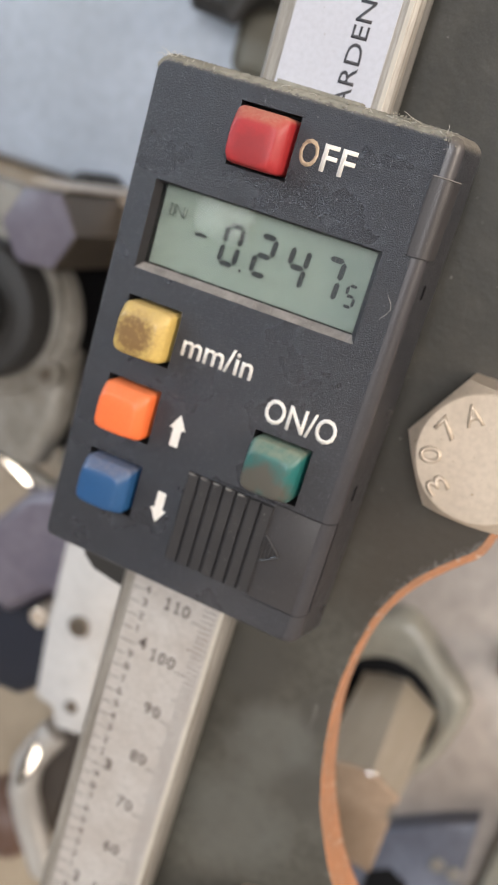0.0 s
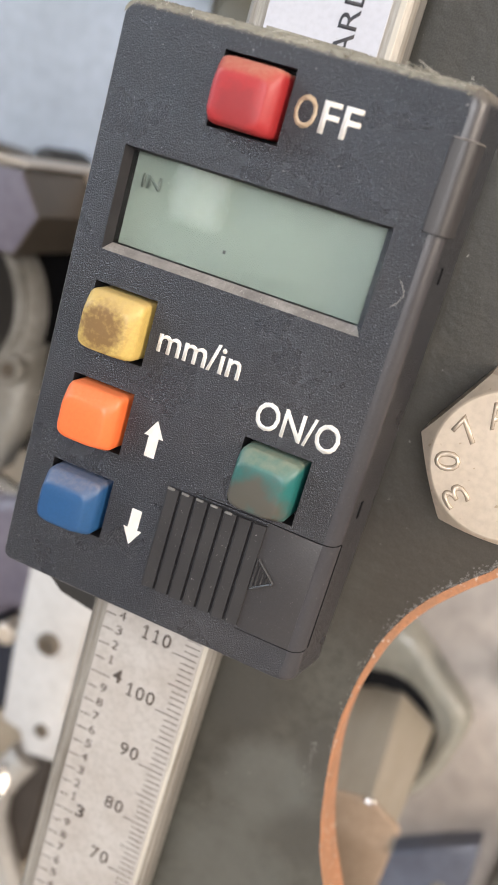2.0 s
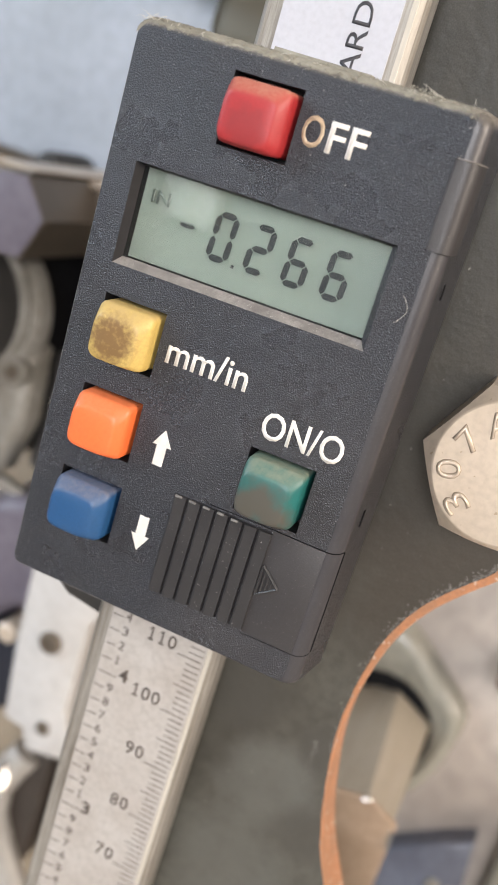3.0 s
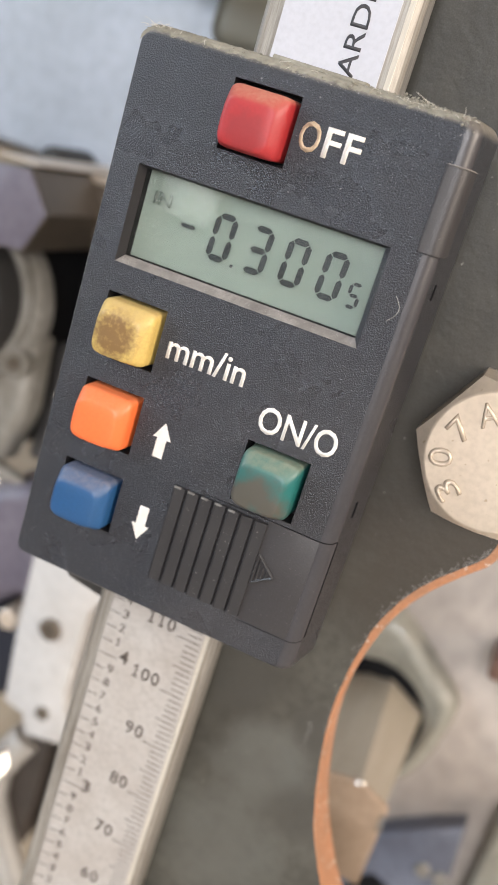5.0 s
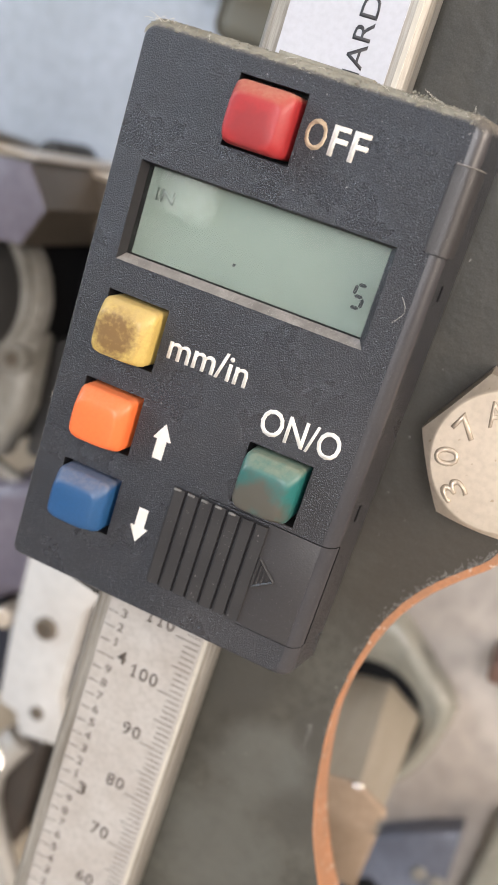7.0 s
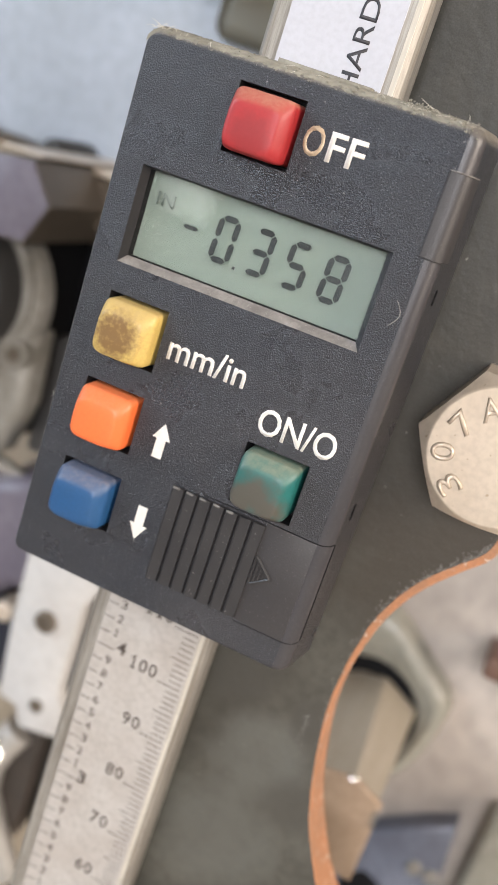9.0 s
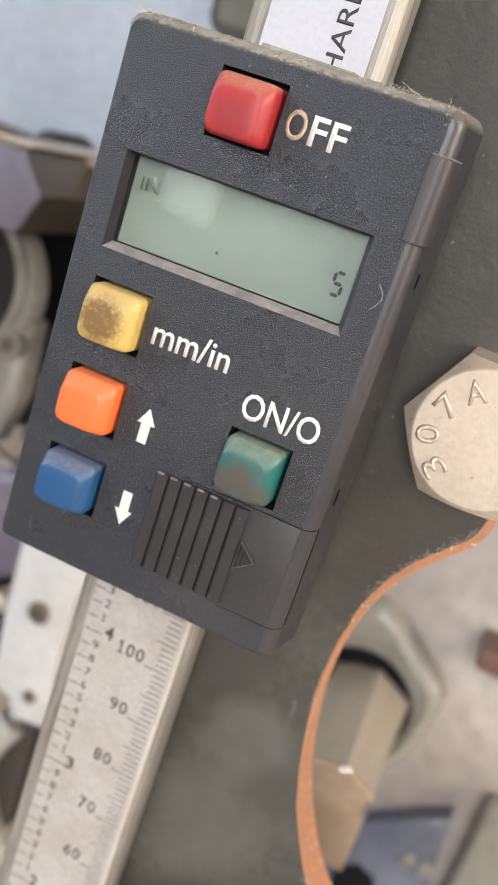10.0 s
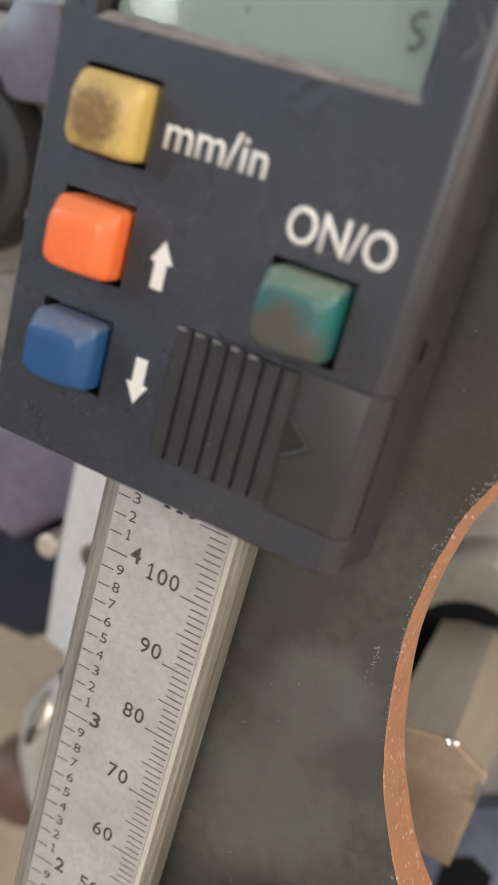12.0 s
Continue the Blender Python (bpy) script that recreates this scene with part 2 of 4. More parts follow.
# ---- building helpers (all in mm) ----
def part(name, bm, mat, parent=None, label="", smooth=False):
    bmesh.ops.recalc_face_normals(bm, faces=bm.faces)
    for v in bm.verts:
        v.co *= MM
    me = bpy.data.meshes.new(name)
    bm.to_mesh(me)
    bm.free()
    me.materials.append(mat)
    if smooth:
        me.shade_smooth()
        me.set_sharp_from_angle(angle=radians(38))
    ob = new(name, me)
    ob.parent = parent
    return tagged(ob, label)


def thing(name, label, category, group="", kind=""):
    return tagged(new(name), label, category, group, kind)


def box(x0, x1, y0, y1, z0, z1, bevel=0.0, steps=2, bm=None):
    b = bmesh.new()
    made = bmesh.ops.create_cube(b, size=1)["verts"]
    for v in made:
        v.co = ((x0 + x1) / 2 + v.co.x * (x1 - x0), (y0 + y1) / 2 + v.co.y * (y1 - y0), (z0 + z1) / 2 + v.co.z * (z1 - z0))
    if bevel:
        bmesh.ops.bevel(b, geom=list(b.edges), offset=bevel, segments=steps, affect="EDGES", profile=0.5)
    return add(bm, b)


def add(bm, b):
    if bm is None:
        return b
    me = bpy.data.meshes.new("joined")
    b.to_mesh(me)
    b.free()
    bm.from_mesh(me)
    bpy.data.meshes.remove(me)
    return bm


def prism(outline, y0, y1, bevel=0.0, steps=2, bm=None):
    """The outline (x, z) drawn out from y0 to y1."""
    b = bmesh.new()
    front = b.faces.new([b.verts.new((x, y0, z)) for x, z in outline])
    made = bmesh.ops.extrude_face_region(b, geom=[front])["geom"]
    for v in made:
        if isinstance(v, bmesh.types.BMVert):
            v.co.y = y1
    b.normal_update()
    if bevel:
        edges = [e for e in b.edges if abs(e.verts[0].co.y - y0) < 1e-6 and abs(e.verts[1].co.y - y0) < 1e-6]
        bmesh.ops.bevel(b, geom=edges, offset=bevel, segments=steps, affect="EDGES", profile=0.5)
    return add(bm, b)


def circle(cx, cz, r, n=40, start=0.0):
    return [(cx + r * math.cos(start + 2 * math.pi * i / n), cz + r * math.sin(start + 2 * math.pi * i / n)) for i in range(n)]


def lathe(cx, cz, profile, n=48, bm=None):
    """Turn a profile of (radius, y) about an axis along y."""
    b = bmesh.new()
    rings = [[b.verts.new((x, y, z)) for x, z in circle(cx, cz, max(r, 0.01), n)] for r, y in profile]
    for p, q in zip(rings, rings[1:]):
        for i in range(n):
            b.faces.new((p[i], p[(i + 1) % n], q[(i + 1) % n], q[i]))
    b.faces.new(rings[0]), b.faces.new(rings[-1])
    return add(bm, b)


def loft(loops, bm=None):
    b = bmesh.new()
    rings = [[b.verts.new(p) for p in loop] for loop in loops]
    n = len(rings[0])
    for p, q in zip(rings, rings[1:]):
        for i in range(n):
            b.faces.new((p[i], p[(i + 1) % n], q[(i + 1) % n], q[i]))
    b.faces.new(rings[0]), b.faces.new(rings[-1])
    return add(bm, b)


def writing(body, x0, z0, height, width, y, depth=0.04, turn=0.0, centre=False, bold=0.0):
    """Letters from the built-in font, scaled to a height and width, on a front face at y."""
    curve = bpy.data.curves.new("letters", "FONT")
    curve.body, curve.resolution_u, curve.offset = body, 3, bold
    ob = bpy.data.objects.new("letters", curve)
    scene.collection.objects.link(ob)
    me = bpy.data.meshes.new_from_object(ob)
    b = bmesh.new()
    b.from_mesh(me)
    bpy.data.objects.remove(ob), bpy.data.curves.remove(curve), bpy.data.meshes.remove(me)
    lo = [min(v.co[i] for v in b.verts) for i in (0, 1)]
    hi = [max(v.co[i] for v in b.verts) for i in (0, 1)]
    sx, sz = width / (hi[0] - lo[0]), height / (hi[1] - lo[1])
    c, s = math.cos(radians(turn)), math.sin(radians(turn))
    for v in b.verts:
        px, pz = (v.co.x - lo[0]) * sx, (v.co.y - lo[1]) * sz
        if centre:
            px, pz = px - width / 2, pz - height / 2
        v.co = (x0 + px * c - pz * s, y, z0 + px * s + pz * c)
    made = bmesh.ops.extrude_face_region(b, geom=list(b.faces))["geom"]
    for v in made:
        if isinstance(v, bmesh.types.BMVert):
            v.co.y -= depth
    return b


def tube(points, radius, n=6, bm=None):
    b = bmesh.new()
    pts = [Vector(p) for p in points]
    rings = []
    for i, p in enumerate(pts):
        way = (pts[min(i + 1, len(pts) - 1)] - pts[max(i - 1, 0)]).normalized()
        side = way.orthogonal().normalized()
        up = way.cross(side)
        rings.append([b.verts.new(p + radius * (side * math.cos(2 * math.pi * k / n) + up * math.sin(2 * math.pi * k / n))) for k in range(n)])
    for p, q in zip(rings, rings[1:]):
        for i in range(n):
            b.faces.new((p[i], p[(i + 1) % n], q[(i + 1) % n], q[i]))
    b.faces.new(rings[0]), b.faces.new(rings[-1])
    return add(bm, b)


def facet(centre, normal, along, a, c):
    """A polished oval, slightly domed, facing the normal."""
    n = Vector(normal).normalized()
    u = (Vector(along) - n * n.dot(Vector(along))).normalized()
    v = n.cross(u)
    b = bmesh.new()
    rings = []
    for r, lift in ((1.0, -1.4), (1.0, -0.10), (0.9, -0.03), (0.6, 0.0), (0.2, 0.01)):
        rings.append([b.verts.new(Vector(centre) + u * a * r * math.cos(t) + v * c * r * math.sin(t) + n * lift) for t in (2 * math.pi * i / 28 for i in range(28))])
    for p, q in zip(rings, rings[1:]):
        for i in range(28):
            b.faces.new((p[i], p[(i + 1) % 28], q[(i + 1) % 28], q[i]))
    b.faces.new(rings[0]), b.faces.new(rings[-1])
    return b


# ---- the workshop shell ----
def shell():
    room = []

    def slab(name, label, x0, x1, y0, y1, z0, z1, mat=WALL):
        ob = part(name, box(x0 * 1000, x1 * 1000, y0 * 1000, y1 * 1000, z0 * 1000, z1 * 1000), mat)
        tagged(ob, label, "wall" if "wall" in name else name, kind="structure")
        room.append(ob)

    slab("floor", "grey concrete workshop floor", -1.2, 1.8, -1.8, 1.2, -1.0, -0.9, FLOOR)
    slab("ceiling", "plain pale workshop ceiling", -1.3, 1.9, -1.9, 1.3, 1.3, 1.4)
    slab("wall_north", "plain pale workshop wall", -1.2, 1.8, 1.2, 1.3, -0.9, 1.3)

    def opened(name, axis, lo, hi, at, holes):
        cells, start = [], lo
        for a0, a1, b0, b1 in holes:
            cells += [(start, a0, -0.9, 1.3), (a0, a1, -0.9, b0), (a0, a1, b1, 1.3)]
            start = a1
        cells.append((start, hi, -0.9, 1.3))
        bm = bmesh.new()
        for p, q, r, s in cells:
            if axis == "x":
                box(p * 1000, q * 1000, at * 1000 - 100, at * 1000, r * 1000, s * 1000, bm=bm)
            else:
                box(at * 1000 - 100, at * 1000, p * 1000, q * 1000, r * 1000, s * 1000, bm=bm)
        tagged(part(name, bm, WALL), "pale workshop wall with a window opening", "wall", kind="structure")

    opened("wall_south", "x", -1.2, 1.8, -1.8, [(-1.16, -1.04, 0.04, 0.14), (-0.77, -0.63, -0.2, -0.04), (0.06, 0.84, 0.06, 0.84)])
    opened("wall_west", "y", -1.8, 1.2, -1.2, [(-0.95, -0.35, 0.1, 0.7)])
    opened("wall_east", "y", -1.8, 1.2, 1.9, [(-1.11, -0.21, 0.18, 1.06)])


shell()


# ---- the machine behind ----
def machine():
    head = tagged(part("machine_head", box(-170, 16, 118, 400, -4, 260, 6), BLUE_GREY, smooth=True),
                  "blue-grey painted cast machine head", "machine", kind="structure")
    tagged(part("machine_column", box(-190, 190, 132, 420, -900, -4.2, 4), TAN, smooth=True),
           "tan painted machine column down to the floor", "machine", kind="structure")
    tagged(part("quill_housing", box(16.3, 180, 119, 400, -260, 255, 5), BEIGE, smooth=True),
           "beige cast quill housing with a smooth boss", "machine", kind="structure")

    tagged(part("head_flange", box(-44, 16.2, 113.5, 118.2, 36, 258, 4, 3), FLANGE, smooth=True), "olive-brown cast flange on the machine head", "machine", kind="structure")

    # ring-shaped boss and long hexagon bolt
    boss = thing("bolt_boss", "round grey-olive cast boss with a rounded lip", "boss")
    # the lip runs out into a straight-sided lug on one side
    cx, cz, n = 49.5, -113, 96
    corners = [(-24, 0), (-21, 17), (-10, 26.5), (-1.5, 30.6), (20.0, 14.0), (21.4, 9.0), (19.4, -4.5), (15.5, -14), (0, -22), (-17, -17)]
    reach = []
    for i in range(n):
        way = Vector((math.cos(2 * math.pi * i / n), math.sin(2 * math.pi * i / n)))
        best = 16.0
        for (ax, az), (bx, bz) in zip(corners, corners[1:] + corners[:1]):
            ex, ez = bx - ax, bz - az
            d = way.x * ez - way.y * ex
            if abs(d) > 1e-6:
                r, q = (ax * ez - az * ex) / d, (ax * way.y - az * way.x) / d
                if r > 0 and -0.01 <= q <= 1.01:
                    best = max(best, r)
        reach.append(best)
    for _ in range(4):
        reach = [(reach[i - 1] + reach[i] * 2 + reach[(i + 1) % n]) / 4 for i in range(n)]
    b = bmesh.new()
    rings = []
    for inner, outer, y in ((15.2, 0, 119.5), (15.2, 0, 115.2), (16.2, 0, 114.2), (14.0, 0.22, 113.4), (0, 0.84, 112.2), (0, 0.90, 112.4), (0, 0.95, 113.0), (0, 0.985, 114.2), (0, 1.01, 116.5), (0, 1.03, 119.5)):
        rings.append([b.verts.new((cx + (inner + outer * reach[i]) * math.cos(2 * math.pi * i / n), y, cz + (inner + outer * reach[i]) * math.sin(2 * math.pi * i / n))) for i in range(n)])
    for p, q in zip(rings, rings[1:]):
        for i in range(n):
            b.faces.new((p[i], p[(i + 1) % n], q[(i + 1) % n], q[i]))
    part("boss_body", b, OLIVE, boss, smooth=True)
    part("dark_recess", lathe(49.5, -113, [(15.4, 118.8), (15.4, 116.5), (10, 116.5), (10, 118.8)], 48), BLACK, boss, "black recess")
    bolt = thing("steel_bar", "square bare steel bar with one sloping corner, set in a boss", "bar")
    # the copper rim's reflection is painted into the end face colour
    part("bar_end", prism([(43, -104.9), (55.0, -102.3), (62.6, -105.6), (62.6, -127), (43, -127)], 67.5, 68.4, 0.6, 3), RIM_TINTED_STEEL, bolt, "end face tinted with the rim's copper reflection", smooth=True)
    ends = [[(x, 68.45, z) for x, z in ((43.2, -105.1), (55.0, -102.4), (61.6, -105.4), (61.6, -127), (43.2, -127))],
            [(x, 118.0, z) for x, z in ((41.2, -105.6), (52.7, -102.2), (63.2, -107.4), (63.2, -127), (41.2, -127))]]
    part("shank", loft(ends), BAR_STEEL, bolt)
    # small chrome facets added to stand for glints on the bar's corners
    part("corner_glint", facet((54.9, 67.2, -102.3), (0.25, -0.8, 0.55), (1.0, 0, 0.1), 1.1, 0.7), CHROME, bolt, "bright facet added as a corner glint", smooth=True)
    part("corner_glint", facet((62.3, 67.3, -108.6), (0.6, -0.7, 0.25), (0.1, 0, 1.0), 3.2, 0.55), CHROME, bolt, "bright facet added as a corner glint", smooth=True)
    block = thing("slide_block", "slate-blue steel block with two bright screws", "block")
    part("block_body", prism([(50, -153), (63, -145.2), (75.6, -136), (84.2, -130.8), (86.2, -150), (88, -215), (50, -215)], 112, 118.9, 1.5, 3), SLATE, block, smooth=True)
    for x, z in ((78.6, -148.0), (83.6, -148.3)):
        part("screw", lathe(x, z, [(2.0, 112.4), (2.0, 111.2), (1.7, 110.8), (1.2, 110.8), (1.0, 111.6)], 24), CAST, block, "bright round screw head", smooth=True)
    part("dark_slot", prism([(62, -160), (67.5, -156.2), (73, -158.5), (75, -175), (62, -175)], 111.5, 111.95, 0.3), BLACK, block, "black slot")
    slab = thing("upright_slab", "pale olive painted upright slab beside a slide block", "slab")
    part("slab_body", box(90.6, 130, 110.5, 119.1, -230, -121.5, 2.0, 3), OLIVE, slab, smooth=True)
    rusty = thing("rusty_bar", "short dull red-brown bar on the housing", "bar")
    part("rusty_body", box(73.2, 112, 105, 119.05, -85.6, -79.6, 1.2, 3), RUST, rusty, smooth=True)

    # hexagon bar end and round handle on the other side
    bar = thing("hex_bar", "brown steel hexagon bar with a mauve-grey end face", "bar")
    six = [(-60.6 + 10.3 * math.cos(radians(60 * i + 6)), -11 + 10.3 * math.sin(radians(60 * i + 6))) for i in range(6)]
    part("bar_body", prism(six, 69.6, 132.2, 0.0), BROWN, bar)
    part("end_face", prism([(-60.6 + (x + 60.6) * 0.97, -11 + (z + 11) * 0.97) for x, z in six], 69, 69.5, 0.3), MAUVE, bar, "mauve-grey worn end face", smooth=True)
    arm = thing("cross_arm", "dark brown steel arm with its top edge coloured as lit", "arm")
    part("arm_body", box(-57, -8, 96, 117.9, -15.5, -3.0, 1.2), BROWN, arm, smooth=True)
    # pale strips colour the tops of arm and bar as lit
    part("top_edge", box(-57, -8, 95.6, 117.9, -2.9, -1.2, 0.6), ZINC, arm, "pale brass-coloured strip painting the lit top", smooth=True)
    part("lit_edge", box(-65.5, -55.5, 70, 132.1, -0.9, -0.3, 0.2), ZINC, bar, "pale strip painting the bar's lit top face")
    cap = thing("round_stop", "small black round stop above a steel arm", "stop")
    part("stop_body", lathe(-71.5, -2.6, [(4.6, 132.0), (4.2, 103), (3.4, 101.5), (1, 101.2)], 28), DARK, cap, smooth=True)
    # black block added to fill a gap that is only in shade
    cavity = thing("shade_block", "black block standing in for deep shade", "guard")
    part("shade_body", box(-62, -6, 108, 131.5, -66, -15.8, 2), BLACK, cavity, smooth=True)
    part("grey_step", box(-58, -6, 100, 107.9, -78, -45, 2), IRON, cavity, "grey iron step", smooth=True)

    hub = thing("feed_hub", "bare cast metal hub with a black round handle", "hub")
    part("hub_body", lathe(-72, -36, [(18, 84.5), (21.2, 83.5), (21.6, 79), (20.2, 76.8), (14, 76)], 64), CAST, hub, smooth=True)
    part("hub_foot", prism([(-100, -40), (-50.5, -40), (-49.5, -58), (-53, -72), (-64, -76), (-100, -76)], 78, 86, 3, 3), CAST, hub, smooth=True)
    part("handle", lathe(-72, -34.5, [(17.5, 76.5), (17.5, 70), (16, 67.5), (12.5, 66.8), (12, 68.6), (8, 68.8), (7.5, 66), (4, 65), (1, 65)], 56), DARK, hub, "black round plastic handle", smooth=True)
    part("washer_ring", lathe(-72, -34.5, [(19.6, 78), (19.6, 75.2), (19.0, 74.6), (17.8, 74.6)], 56), CAST, hub, "dull grey ring", smooth=True)
    part("screw", lathe(-53.6, -46.0, [(3.6, 79), (3.6, 75.6), (3.1, 75.0), (1.9, 75.0), (1.7, 76.4)], 28), CAST, hub, "small socket screw", smooth=True)
    part("socket", lathe(-53.6, -46.0, [(1.75, 76.0), (1.7, 74.96), (0.2, 74.96)], 20), BROWN, hub, "dark socket of the screw")

    part("hub_top", box(-120, -68, 86, 95.2, -24, -5.5, 2), CAST, hub, smooth=True)
    # added black block gives the shade behind the hub
    part("hub_shade", box(-96, -58, 83, 131.9, -74, -20, 2), BLACK, hub, "black block filling the shade behind the hub", smooth=True)

    rod = thing("polished_rod", "polished round steel rod added to carry a highlight", "rod")
    part("rod_body", tube([(-75, 82, -70.5), (-45.5, 82, -77.6)], 2.0, 16), CHROME, rod, smooth=True)
    # added flat, turned to mirror the window as a white highlight
    part("glint_flat", facet((-57.4, 78.6, -75.2), (0.71, -0.63, 0.32), (1.0, 0.0, -0.26), 8.0, 1.15), CHROME, rod, "mirror-bright flat added for the rod's highlight", smooth=True)
    part("rod_collar", tube([(-75, 82, -70.5), (-75, 132.4, -70.5)], 2.6, 16), CHROME, rod, smooth=True)

    handle = thing("clamp_handle", "mauve-black angular plastic clamp handle", "handle")
    part("handle_grip", prism([(-62, -92), (-52, -78), (-40, -73), (-27, -77), (-24.5, -94), (-31, -101), (-40, -104), (-50, -114), (-64, -112)], 76, 131.8, 4, 3), MAUVE, handle, smooth=True)
    part("handle_end", prism([(-66, -112), (-48, -111), (-36, -109.5), (-34.5, -131), (-43, -139), (-66, -141)], 80, 131.6, 3, 3), NAVY_BLACK, handle, "blue-black rounded end", smooth=True)
    # disc added for a patch of pale yellow background, not a fitting
    part("pale_patch", lathe(-39.2, -109.0, [(2.7, 90), (2.7, 74.5), (2.1, 74), (0.5, 74)], 20), ZINC, handle, "pale disc standing in for background seen past the handle", smooth=True)

    bracket = thing("white_bracket", "off-white painted flat bracket with two screw holes", "bracket")
    part("bracket_plate", prism([(-36.5, -60), (-8, -60), (-11, -82), (-18.2, -97), (-18.6, -121), (-16, -127), (-15.8, -134.2), (-26.4, -136.4), (-28.5, -131.0), (-34, -130), (-35.5, -110)], 73, 131.4, 0.8, 2), WHITE, bracket, smooth=True)
    # black fill put in place of the shaded slot beside the beam
    part("shadow_gap", box(-17.9, -2, 77, 131, -131, -62, 0.5), BLACK, bracket, "black fill standing in for a shaded gap")
    part("screw", lathe(-26.5, -105, [(2.9, 73.4), (2.9, 72.2), (2.4, 71.7), (1.2, 71.7), (1.0, 72.6)], 24), BROWN, bracket, "dark screw head", smooth=True)
    part("screw", lathe(-23, -128, [(1.8, 73.4), (1.8, 72.6), (1.2, 72.4), (0.5, 72.4)], 20), BROWN, bracket, "dark screw head", smooth=True)

    post = thing("dark_post", "dark brown steel post under a bracket", "post")
    part("post_body", prism([(-27.4, -134), (-21.3, -133), (-21.3, -158), (-22.5, -176), (-31, -165)], 79.5, 131.3, 1.5, 2), POST, post, smooth=True)
    # shade beside the post is painted as black colour on the web
    part("post_web", prism([(-21.2, -133), (-8, -131), (-9, -168), (-18, -176), (-21.2, -166)], 84, 131.2, 1.0, 2), DARK, post, "post web with its shade coloured black", smooth=True)
    lever = thing("chrome_lever", "curved bright chrome lever", "lever")
    part("lever_arm", tube([(-27.8, 79, -141.5), (-30.5, 77.5, -147), (-33, 77, -154), (-32.2, 77, -163), (-27.5, 77, -172), (-20.5, 78, -184), (-15, 85, -200), (-10, 132.3, -212)], 4.2, 18), SILVER, lever, smooth=True)
    # facet added and angled so the lever shows the window's highlight
    part("lever_glint", facet((-29.6, 72.4, -147.2), (0.66, -0.60, 0.45), (0.46, 0.0, 0.89), 8.2, 1.9), CHROME, lever, "mirror-bright facet added for the lever's highlight", smooth=True)
    lump = thing("rust_red_handle", "rust-brown round handle end", "handle")
    part("handle_ball", lathe(-43, -190, [(2, 84), (7, 85), (11, 89), (12, 97), (9, 108), (6, 132.1)], 32), RUST, lump, smooth=True)
    cable = thing("black_hose", "short black rubber hose against the head", "hose")
    part("hose_body", tube([(-60, 112, 60), (-52, 108, 52), (-44, 107, 51), (-36, 108, 56), (-30, 112, 66), (-28, 118.6, 76)], 5.0, 14), DARK, cable, smooth=True)


machine()


